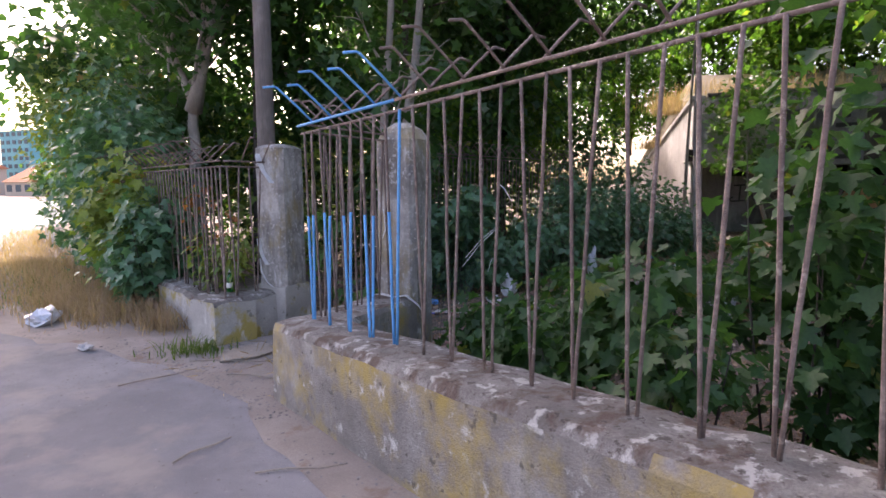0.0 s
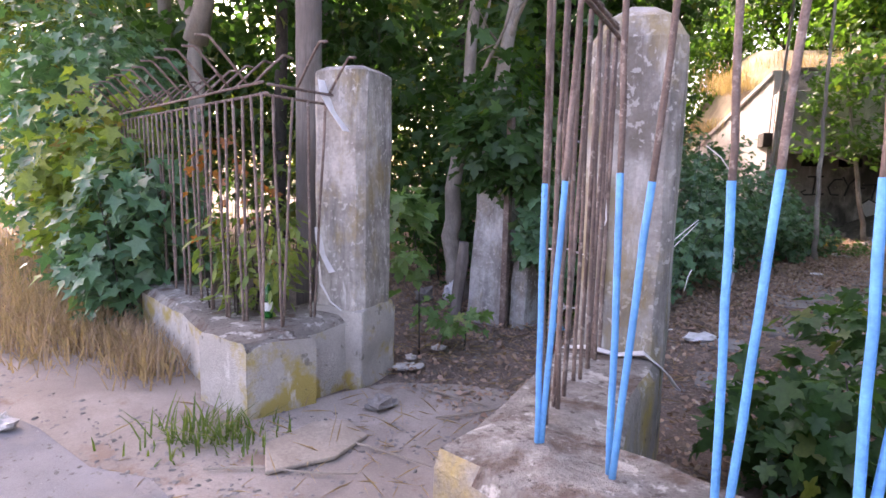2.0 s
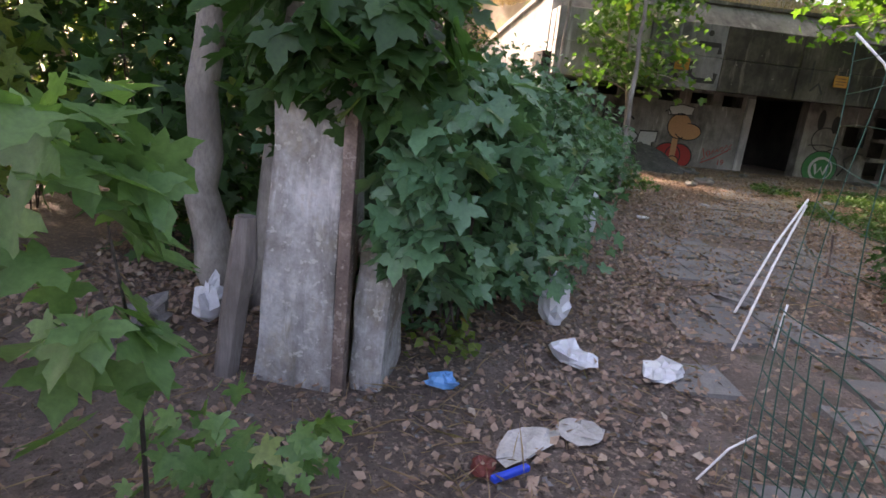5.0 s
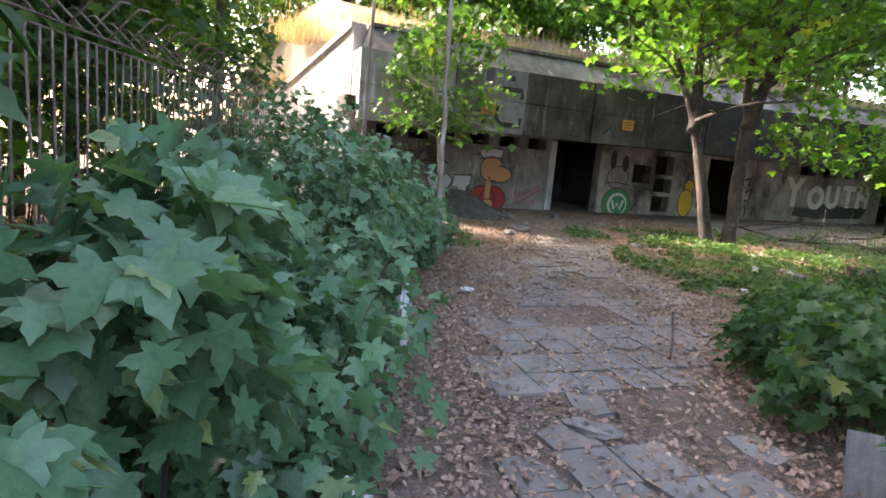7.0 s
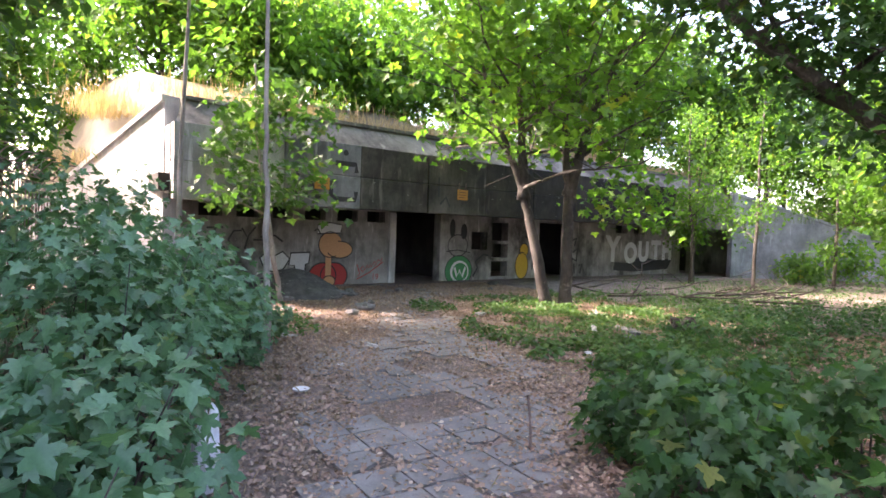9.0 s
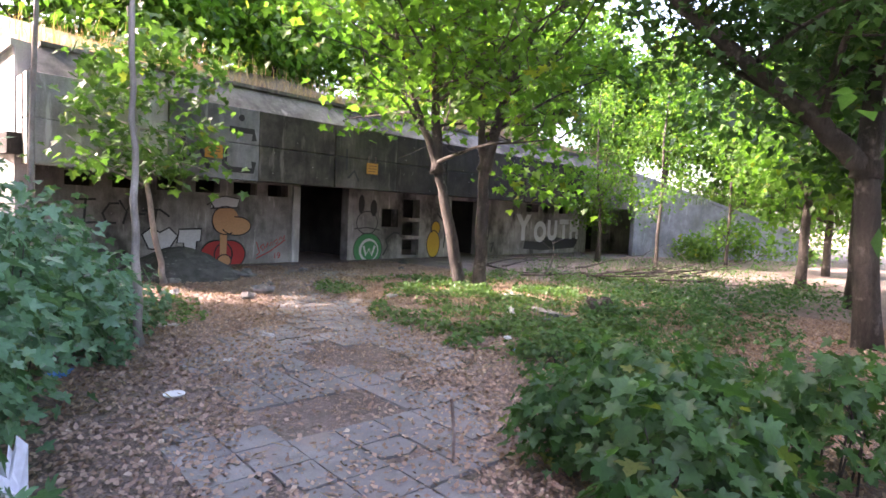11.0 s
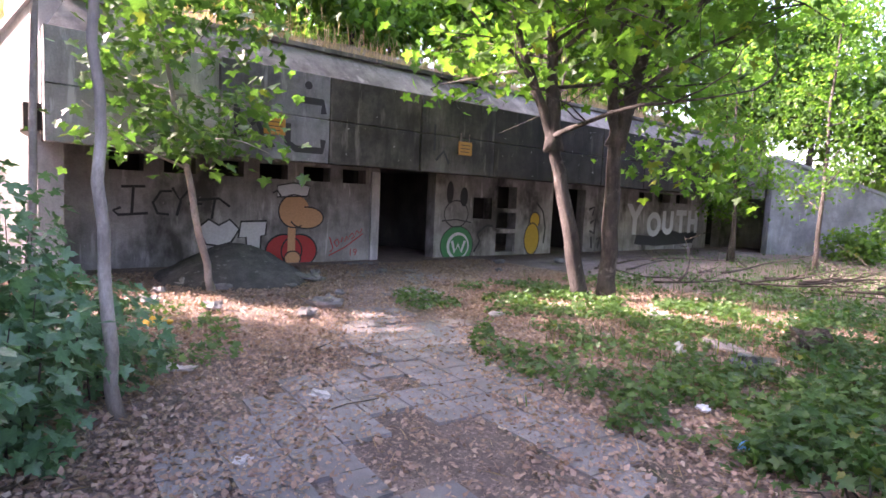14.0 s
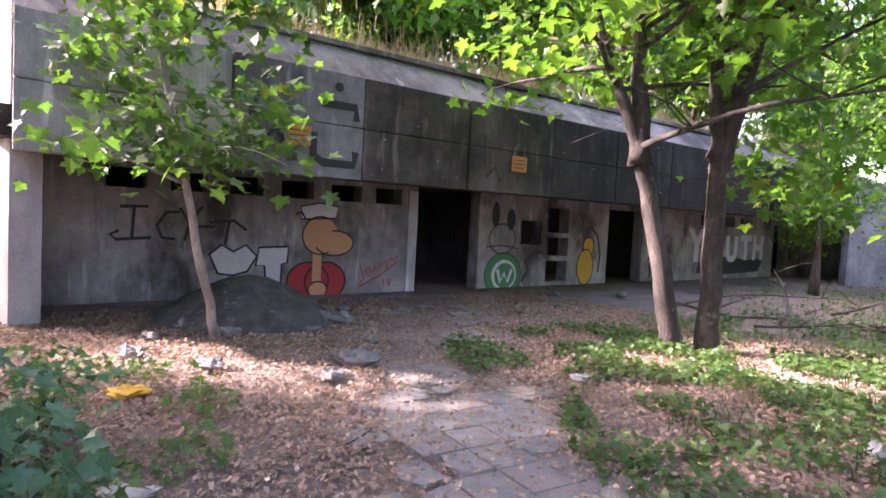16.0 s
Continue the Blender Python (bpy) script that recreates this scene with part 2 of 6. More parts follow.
# ---- mesh helpers ----
rng = np.random.default_rng(7)


class Geo:
    def __init__(self):
        self.v, self.f = [], []

    def add(self, verts, faces):
        k = len(self.v)
        self.v.extend([tuple(p) for p in verts])
        self.f.extend([tuple(i + k for i in q) for q in faces])
        return self

    def box(self, lo, hi, m=None):
        x0, y0, z0 = lo
        x1, y1, z1 = hi
        v = [(x0, y0, z0), (x1, y0, z0), (x1, y1, z0), (x0, y1, z0), (x0, y0, z1), (x1, y0, z1), (x1, y1, z1), (x0, y1, z1)]
        if m is not None:
            v = [tuple(m @ Vector(p)) for p in v]
        return self.add(v, [(3, 2, 1, 0), (4, 5, 6, 7), (0, 1, 5, 4), (1, 2, 6, 5), (2, 3, 7, 6), (3, 0, 4, 7)])

    def tube(self, pts, radii, sides=8, caps=True):
        pts = [Vector(p) for p in pts]
        n = len(pts)
        if isinstance(radii, (int, float)):
            radii = [radii] * n
        k = len(self.v)
        side = None
        for i, p in enumerate(pts):
            d = (pts[min(i + 1, n - 1)] - pts[max(i - 1, 0)])
            if d.length < 1e-9:
                d = Vector((0, 0, 1))
            d.normalize()
            if side is None:
                side = d.orthogonal().normalized()
            else:
                side = side - d * side.dot(d)
                side = side.normalized() if side.length > 1e-6 else d.orthogonal().normalized()
            up = d.cross(side)
            for s in range(sides):
                a = 2 * math.pi * s / sides
                self.v.append(tuple(p + (side * math.cos(a) + up * math.sin(a)) * radii[i]))
        for i in range(n - 1):
            for s in range(sides):
                a, b = k + i * sides + s, k + i * sides + (s + 1) % sides
                self.f.append((a, b, b + sides, a + sides))
        if caps:
            self.f.append(tuple(k + s for s in reversed(range(sides))))
            self.f.append(tuple(k + (n - 1) * sides + s for s in range(sides)))
        return self

    def prism(self, outline, z0, z1):
        n = len(outline)
        v = [(x, y, z0) for x, y in outline] + [(x, y, z1) for x, y in outline]
        f = [tuple(reversed(range(n))), tuple(range(n, 2 * n))] + [(i, (i + 1) % n, n + (i + 1) % n, n + i) for i in range(n)]
        return self.add(v, f)

    def mesh(self, name, mats, smooth=False):
        me = bpy.data.meshes.new(name)
        me.from_pydata(self.v, [], self.f)
        for m in (mats if isinstance(mats, (list, tuple)) else [mats]):
            me.materials.append(m)
        if smooth:
            me.polygons.foreach_set("use_smooth", [True] * len(me.polygons))
        me.update()
        return me


def part(name, geo, mat, parent=None, label="", smooth=False, at=None):
    me = geo if isinstance(geo, bpy.types.Mesh) else geo.mesh(name, mat, smooth)
    ob = new(name, me)
    if parent is not None:
        ob.parent = parent
    if at is not None:
        ob.matrix_basis = at
    if label:
        ob["label"] = label
    return ob


def thing(name, label, category, group="", kind="", at=None):
    ob = new(name)
    ob.empty_display_size = 0.1
    if at is not None:
        ob.matrix_basis = at
    return tagged(ob, label, category, group, kind)


def bevelled(geo, width=0.02, segments=2, jitter=0.0, cuts=0):
    """The same geometry with rounded, worn edges."""
    bm = bmesh.new()
    bm.from_mesh(geo.mesh("tmp", []))
    if cuts:
        bmesh.ops.subdivide_edges(bm, edges=bm.edges, cuts=cuts, use_grid_fill=True)
    if width:
        sharp = [e for e in bm.edges if len(e.link_faces) == 2 and e.calc_face_angle(0) > 0.5]
        bmesh.ops.bevel(bm, geom=sharp, offset=width, segments=segments, affect='EDGES', profile=0.6)
    if jitter:
        for v in bm.verts:
            q = v.co * 5.0
            v.co += Vector((noise.noise(q), noise.noise(q + Vector((9, 2, 4))), noise.noise(q + Vector((3, 8, 1))))) * jitter
            v.co += Vector((noise.noise(q * 5), noise.noise(q * 5 + Vector((9, 2, 4))), noise.noise(q * 5 + Vector((3, 8, 1))))) * jitter * 0.4
    out = Geo()
    bm.verts.index_update()
    out.v = [tuple(v.co) for v in bm.verts]
    out.f = [tuple(v.index for v in f.verts) for f in bm.faces]
    bm.free()
    return out


MAPLE_HALF = [(0, 0), (0.16, -0.11), (0.41, -0.13), (0.35, 0.02), (0.26, 0.12), (0.50, 0.20), (0.64, 0.45), (0.45, 0.42), (0.33, 0.50), (0.21, 0.45), (0.23, 0.68), (0.11, 0.80), (0, 1.0)]
MAPLE = MAPLE_HALF + [(-x, y) for x, y in MAPLE_HALF[-2:0:-1]]
LITE_HALF = [(0, 0), (0.38, -0.11), (0.26, 0.13), (0.60, 0.42), (0.23, 0.47), (0, 1.0)]
MAPLE_LITE = LITE_HALF + [(-x, y) for x, y in LITE_HALF[-2:0:-1]]
SIMPLE = [(0, 0), (0.34, 0.35), (0, 1.0), (-0.34, 0.35)]
LONG = [(0, 0), (0.2, 0.32), (0.16, 0.65), (0, 1.0), (-0.16, 0.65), (-0.2, 0.32)]


def leaves(points, size, shape=MAPLE, droop=0.5, seed=1, spread=0.35, out=None):
    """Leaf blades at the points; each is one island, folded along its middle."""
    r = np.random.default_rng(seed)
    pts = np.asarray(points, float)
    n = len(pts)
    sh = np.array(shape, float)
    k = len(sh)
    s = size * (1 + spread * r.uniform(-1, 1, n))
    yaw = r.uniform(0, 2 * np.pi, n)
    if out is not None:
        yaw = np.arctan2(out[:, 1], out[:, 0]) - np.pi / 2 + r.normal(0, 0.7, n)
    pit = -droop + r.normal(0, 0.45, n)
    rol = r.normal(0, 0.45, n)
    fold = 0.06 + 0.16 * r.random(n)
    x = sh[None, :, 0] * s[:, None]
    y = sh[None, :, 1] * s[:, None]
    z = np.abs(x) * fold[:, None] - (y ** 2) / s[:, None] * 0.14
    cr, sr = np.cos(rol)[:, None], np.sin(rol)[:, None]
    x, z = x * cr + z * sr, -x * sr + z * cr
    cp, sp = np.cos(pit)[:, None], np.sin(pit)[:, None]
    y, z = y * cp - z * sp, y * sp + z * cp
    cy, sy = np.cos(yaw)[:, None], np.sin(yaw)[:, None]
    x, y = x * cy - y * sy, x * sy + y * cy
    v = np.stack([x, y, z], 2) + pts[:, None, :]
    g = Geo()
    g.v = v.reshape(-1, 3)
    half = k // 2
    base = np.arange(n)[:, None] * k
    g.f = [base + np.array([list(range(0, half + 1))]), base + np.array([[0] + list(range(half, k))])]
    return g


def leaf_mesh(name, geo, mat):
    me = bpy.data.meshes.new(name)
    v = np.asarray(geo.v, np.float32)
    loops = np.concatenate([f.reshape(-1) for f in geo.f]).astype(np.int32)
    sizes = np.concatenate([np.full(len(f), f.shape[1]) for f in geo.f]).astype(np.int32)
    starts = np.concatenate([[0], np.cumsum(sizes)[:-1]]).astype(np.int32)
    me.vertices.add(len(v))
    me.vertices.foreach_set("co", v.reshape(-1))
    me.loops.add(len(loops))
    me.loops.foreach_set("vertex_index", loops)
    me.polygons.add(len(sizes))
    me.polygons.foreach_set("loop_start", starts)
    me.materials.append(mat)
    me.update(calc_edges=True)
    return me


def blob_points(centre, radii, n, seed, hollow=0.45, clump=0.0, clumps=14):
    r = np.random.default_rng(seed)
    d = r.normal(size=(n, 3))
    d /= np.linalg.norm(d, axis=1)[:, None]
    rad = (hollow ** 3 + (1 - hollow ** 3) * r.random(n)) ** (1 / 3)
    p = d * rad[:, None]
    if clump:
        c = r.normal(size=(clumps, 3))
        c /= np.linalg.norm(c, axis=1)[:, None]
        c *= r.uniform(0.4, 1.0, clumps)[:, None]
        p = c[r.integers(0, clumps, n)] + r.normal(0, clump, (n, 3))
    return p * np.array(radii) + np.array(centre), p


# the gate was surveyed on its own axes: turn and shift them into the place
GA = radians(-3.513)


def G(x, y):
    x, y = (x - 3.954) * 1.009, (y + 6.393) * 1.009
    return (x * math.cos(GA) - y * math.sin(GA) + 2.708, x * math.sin(GA) + y * math.cos(GA) - 5.927)


def G3(x, y, z):
    return (*G(x, y), z)


E1 = Vector((math.sin(radians(61)), -math.cos(radians(61)), 0))      # along the street fence
E2 = Vector((math.cos(radians(61)), math.sin(radians(61)), 0))       # from the street inwards

# ---- ground ----
def ground_sheet():
    g = Geo()
    xs = np.unique(np.concatenate([np.linspace(-14, 36, 101), np.array([-900, -300, -120, -60, -30, 50, 80, 150, 400, 900.])]))
    ys = np.unique(np.concatenate([np.linspace(-12, 22, 69), np.array([-900, -300, -100, -40, -20, 30, 50, 90, 200, 900.])]))
    for y in ys:
        for x in xs:
            z = 0.0
            if -14 < x < 36 and -12 < y < 22:
                z = 0.022 * noise.noise(Vector((x * 0.7, y * 0.7, 0))) - 0.015
                inner = (Vector((x, y, 0)) - Vector((*G(0.6, -1.6), 0))).dot(E2)
                if inner < 0:
                    z = -0.02
            g.v.append((x, y, z))
    n = len(xs)
    for j in range(len(ys) - 1):
        for i in range(n - 1):
            g.f.append((j * n + i, j * n + i + 1, (j + 1) * n + i + 1, (j + 1) * n + i))
    return tagged(part("ground", g, M_SOIL, smooth=True), "brown soil with dry leaf litter between the trees", "ground", kind="structure")


ground_sheet()


def ragged(points, wob, step=0.35, seed=3):
    out = []
    for i, p in enumerate(points):
        q = points[(i + 1) % len(points)]
        d = math.dist(p, q)
        n = max(1, min(60, int(d / step)))
        for k in range(n):
            x, y = p[0] + (q[0] - p[0]) * k / n, p[1] + (q[1] - p[1]) * k / n
            w = wob if d < 25 else 0
            out.append((x + w * noise.noise(Vector((x * 1.7, y * 1.7, seed))), y + w * noise.noise(Vector((x * 1.7, y * 1.7, seed + 7)))))
    return out


tagged(part("dirt_strip", Geo().prism(ragged([G(9, -7.3), G(4, -4.55), G(1.3, -3.2), G(1.5, -2.3), G(0.9, -1.2), G(0.0, -1.4), G(-0.4, -2.3), G(-2.0, -1.5), G(-6, 0.6), G(-16, 6.6), G(-17, 5.4), G(-7, -1.2), G(-4.2, -3.3), G(-1.2, -3.5), G(0.6, -4.1), G(2.0, -4.9), G(8.5, -8.3)], 0.18), -0.03, 0.004), M_SAND),
       "dry sandy dirt strip along the wall", "dirt", kind="structure")
tagged(part("pavement", Geo().prism(ragged([G(10, -8.6), G(3.4, -4.75), G(1.9, -3.95), G(0.9, -3.35), G(0.1, -3.1), G(-0.9, -3.0), G(-2.9, -2.95), G(-3.9, -2.9), G(-9, -0.2), G(-13, 2.9), G(-16.8, 6.0), G(-60, 36), G(-75, 12), G(-18, -16), G(10, -20)], 0.34), -0.03, 0.009), M_ASPHALT),
       "grey worn asphalt apron with sandy patches", "pavement", kind="structure")
tagged(part("road", Geo().prism([G(-6, -3.5), G(-14, 3.2), G(-17.5, 6.0), G(-70, 42), G(-76, 33), G(-30, 3.5), G(-16, -9)], -0.02, 0.016), M_ROAD),
       "pale grey asphalt road running beside the verge", "road", kind="structure")
tagged(part("far_verge", Geo().prism(ragged([G(-30, 5.0), G(-75, 36), G(-160, 60), G(-160, -40), G(-40, -8)], 0.5), -0.02, 0.06), M_GRASS),
       "dry yellow grass verge across the road", "grass", kind="structure")

# ---- boundary wall, pillars and bar fence ----
def wall_run(name, label, pts, thick, z0, z1, slope=0.0):
    """A low wall along the points (its street face), thickness to the inside."""
    g = Geo()
    pts = [Vector((*p, 0)) for p in pts]
    for i in range(len(pts) - 1):
        a, b = pts[i], pts[i + 1]
        d = (b - a).normalized()
        n = Vector((-d.y, d.x, 0))
        L = (b - a).length
        m = Matrix(((d.x, n.x, 0, a.x), (d.y, n.y, 0, a.y), (0, 0, 1, 0), (0, 0, 0, 1)))
        k = max(1, int(L / 0.16))
        sect = [(0.0, z0), (0.0, 0.12), (0.0, 0.28), (0.0, z1 - 0.05), (0.035, z1), (thick * 0.35, z1 + 0.012), (thick * 0.7, z1 + 0.008), (thick - 0.03, z1), (thick, z1 - 0.04), (thick, z0)]
        vs, fs = [], []
        for j in range(k + 1):
            x = L * j / k
            for (y, z) in sect:
                z = z + slope * x * (z > 0.3)
                q = Vector((x * 2.3 + a.x, y * 4 + a.y, z * 3))
                w = noise.noise(q) * 0.022 + noise.noise(q * 4) * 0.012
                ww = noise.noise(q * 1.7 + Vector((5, 5, 5))) * 0.02
                vs.append(tuple(m @ Vector((x, y + (w if z > z0 else 0), z + (ww if z > 0.2 else 0)))))
        c = len(sect)
        for j in range(k):
            for s in range(c - 1):
                fs.append((j * c + s, j * c + s + 1, (j + 1) * c + s + 1, (j + 1) * c + s)[::-1])
        fs.append(tuple(range(c))[::-1])
        fs.append(tuple(k * c + s for s in range(c)))
        g.add(vs, fs)
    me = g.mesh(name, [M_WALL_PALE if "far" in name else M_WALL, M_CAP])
    for p in me.polygons:
        if p.normal.z > 0.5:
            p.material_index = 1
    ob = new(name, me)
    return tagged(ob, label, "wall", kind="structure")


NEAR_C = G(1.12, -3.2)
FAR_C = G(-0.37, -2.32)
near_far_end = Vector((*NEAR_C, 0)) + E1 * 9.0
wall_run("wall_near", "low concrete wall with yellow lichen and crumbling top", [NEAR_C, tuple(near_far_end[:2])], 0.46, -0.1, 0.585, 0.036)
wall_run("wall_near_return", "low concrete return wall beside the gateway", [(0.27, -1.0), (NEAR_C[0] + 0.02, NEAR_C[1] + 0.1)], 0.46, -0.1, 0.585)
far_end = Vector((*FAR_C, 0)) - E1 * 15
wall_run("wall_far", "low pale concrete wall streaked with yellow lichen", [tuple(far_end[:2]), FAR_C], 0.42, -0.1, 0.41)
wall_run("wall_far_return", "low pale concrete return wall ending at a pillar", [FAR_C, (-1.05, -0.40)], 0.46, -0.1, 0.43, 0.045)


def pillar(name, label, centre, w, d, h, turn, point, chip=0.012):
    at = Matrix.Translation((*centre, 0)) @ Matrix.Rotation(turn, 4, 'Z')
    g = Geo()
    n = 14
    out = []
    c = 0.045
    ring = [(-w / 2 + c, -d / 2), (w / 2 - c, -d / 2), (w / 2, -d / 2 + c), (w / 2, d / 2 - c), (w / 2 - c, d / 2), (-w / 2 + c, d / 2), (-w / 2, d / 2 - c), (-w / 2, -d / 2 + c)]
    zs = [-0.1] + [h * (i / n) for i in range(1, n)] + [h - point, h - point * 0.35, h]
    sc = [1.0] * n + [1.0, 0.72, 0.30]
    for z, s in zip(zs, sc):
        for (x, y) in ring:
            q = Vector((x * 4, y * 4, z * 2.5))
            out.append((x * s + noise.noise(q) * chip, y * s + noise.noise(q + Vector((4, 4, 4))) * chip, z + noise.noise(q * 2) * chip * 0.6 * (z > 0)))
    k = len(ring)
    f = [(j * k + i, j * k + (i + 1) % k, (j + 1) * k + (i + 1) % k, (j + 1) * k + i) for j in range(len(zs) - 1) for i in range(k)]
    f += [tuple(reversed(range(k))), tuple((len(zs) - 1) * k + i for i in range(k))]
    g.add(out, f)
    ob = part(name, g, M_PILLAR, at=at)
    return tagged(ob, label, "pillar")


pillar("gate_pillar", "weathered grey concrete gate pillar, paint-splashed, with rounded top", (0.51, -1.165), 0.40, 0.37, 2.14, radians(-5), 0.16)
tagged(part("wall_far_end", bevelled(Geo().box((-0.222, -0.228, -0.1), (0.205, 0.215, 0.50)), 0.025, 2, 0.018, 4), M_WALL_PALE, at=pose(-1.255, -0.63, 0, 0, 0, -4)), "cracked pale concrete block carrying the pillar", "wall", kind="structure")
pillar("gate_pillar", "pale grey concrete gate pillar with lichen and torn tape", (-1.255, -0.63), 0.38, 0.40, 2.04, radians(-4), 0.05)


def bar_mesh(name, a, b, r, mat, wob=0.006, seed=0):
    a, b = Vector(a), Vector(b)
    pts = []
    for i in range(7):
        p = a.lerp(b, i / 6)
        p += Vector((noise.noise(Vector((seed * 3.1, i * 0.6, 1))), noise.noise(Vector((seed * 3.1, i * 0.6, 5))), 0)) * wob * (0 < i < 6)
        pts.append(p)
    return Geo().tube(pts, r, 6).mesh(name, mat, True)


def spike(base, out_dir, mat, parent, seed, size=1.0):
    o = Vector(out_dir)
    b = Vector(base)
    pts = [b, b + o * 0.10 * size + Vector((0, 0, 0.10 * size)), b + o * 0.22 * size + Vector((0, 0, 0.21 * size)), b + o * 0.235 * size + Vector((0, 0, 0.215 * size)), b + o * 0.30 * size + Vector((0, 0, 0.205 * size))]
    part("spike", Geo().tube(pts, 0.0075, 6).mesh("spike", mat, True), mat, parent)


def bar_fence(name, label, start, along, inward, n, z0, z1, blue=0, pitch=0.265, seed=0, spikes_in=True, slope=0.0):
    """V-set bars under two rails, with bent spikes on top."""
    fence = thing(name, label, "fence")
    L = n * pitch
    s, d, i_ = Vector((*start, 0)), (Vector(along) + Vector((0, 0, slope))), Vector(inward)
    for k, (off, z) in enumerate(((-0.012, z1), (0.012, z1 - 0.055))):
        a = s + i_ * off + Vector((0, 0, z)) - d * 0.06
        cut = (5 * pitch - 0.16) if blue and k == 0 else 0
        if cut:
            part("rail", bar_mesh("rail", a, a + d * (cut + 0.06), 0.0095, M_BLUE, 0.004, seed + k), None, fence, "sky-blue painted rail")
        part("rail", bar_mesh("rail", a + d * (cut + 0.06 if cut else 0), a + d * (L + 0.1), 0.009, M_RUST, 0.006, seed + k + 9), None, fence)
    for k in range(n):
        b0 = 0.04 + k * pitch
        for j, (bo, to) in enumerate(((-0.008, -0.055), (0.008, 0.09))):
            if k == 0 and j == 0 and blue:
                to = -0.02
            wig = 0.015 * math.sin(k * 2.3 + j + seed)
            a = s + d * (b0 + bo + wig) + i_ * (0.012 + 0.012 * math.sin(k * 1.7 + j * 2)) + Vector((0, 0, z0 - 0.02))
            b = s + d * (b0 + to) + Vector((0, 0, z1 - 0.055))
            full = blue and ((k == 4 and j == 1))
            painted = blue and k <= 4 and not full
            sd = seed + k * 2 + j
            if painted:
                cutp = a.lerp(b, 0.585 + 0.01 * math.sin(sd * 2.0))
                bar = part("bar", bar_mesh("bar", a.lerp(b, 0.56), b, 0.0085, M_RUST, 0.004, sd), None, fence)
                part("paint_coat", bar_mesh("paint_coat", a, cutp, 0.0096, M_BLUE, 0.004, sd + 50), None, bar, "sky-blue paint on the lower half")
            else:
                part("bar", bar_mesh("bar", a, b, 0.0095 if full else 0.0085, M_BLUE if full else M_RUST, 0.006, sd), None, fence, "bar painted sky blue all over" if full else "")
        mat = M_BLUE if blue and k < 5 else M_RUST
        top = s + d * (b0 + 0.12) + Vector((0, 0, z1))
        spike(top, -i_ + d * (-0.25), mat, fence, k, 1.0 + 0.08 * math.sin(k * 3.1 + seed))
        if spikes_in:
            spike(top - d * 0.06, i_ + d * 0.2, M_RUST, fence, k, 0.9)
    return fence


near_s = Vector((*G(1.35, -3.05), 0))
bar_fence("bar_fence", "rusty steel bar fence with bent spikes, partly painted blue", tuple(near_s[:2]), E1, E2, 26, 0.575, 2.02, blue=1, seed=2, slope=0.04)
ret_a, ret_b = Vector((*G(1.35, -3.05), 0)), Vector((0.42, -1.35, 0))
rd = (ret_b - ret_a).normalized()
bar_fence("bar_fence", "rusty steel bars closing the return beside the pillar", tuple((ret_a + rd * 0.1)[:2]), rd, Vector((rd.y, -rd.x, 0)), 7, 0.57, 2.03, pitch=0.155, seed=31, spikes_in=False)
far_s = Vector((*G(-0.42, -2.12), 0))
bar_fence("bar_fence", "rusty steel bar fence overgrown with leaves", tuple(far_s[:2]), -E1, E2, 30, 0.40, 1.84, seed=57)
fa, fb = Vector((*G(-0.42, -2.12), 0)), Vector((-1.32, -0.85, 0))
fd = (fb - fa).normalized()
bar_fence("bar_fence", "rusty steel bars between wall corner and pillar", tuple((fa + fd * 0.1)[:2]), fd, Vector((-fd.y, fd.x, 0)), 2, 0.42, 1.84, seed=83, spikes_in=False)
# inner fence beside the bunker yard
IN_A = Vector((-1.0, 3.3, 0))
IN_D = Vector((0.3036, 0.9528, 0))
bar_fence("bar_fence", "rusty steel bar fence with rows of bent spikes", tuple(IN_A[:2]), IN_D, Vector((-IN_D.y, IN_D.x, 0)), 28, 0.16, 2.12, seed=101)
ia, ib = IN_A - IN_D * 0.3, IN_A + IN_D * 8.0
wall_run("wall_inner", "low concrete plinth under the inner fence", [tuple((ib + Vector((IN_D.y, -IN_D.x, 0)) * 0.2)[:2]), tuple((ia + Vector((IN_D.y, -IN_D.x, 0)) * 0.2)[:2])][::-1], 0.36, -0.1, 0.18)

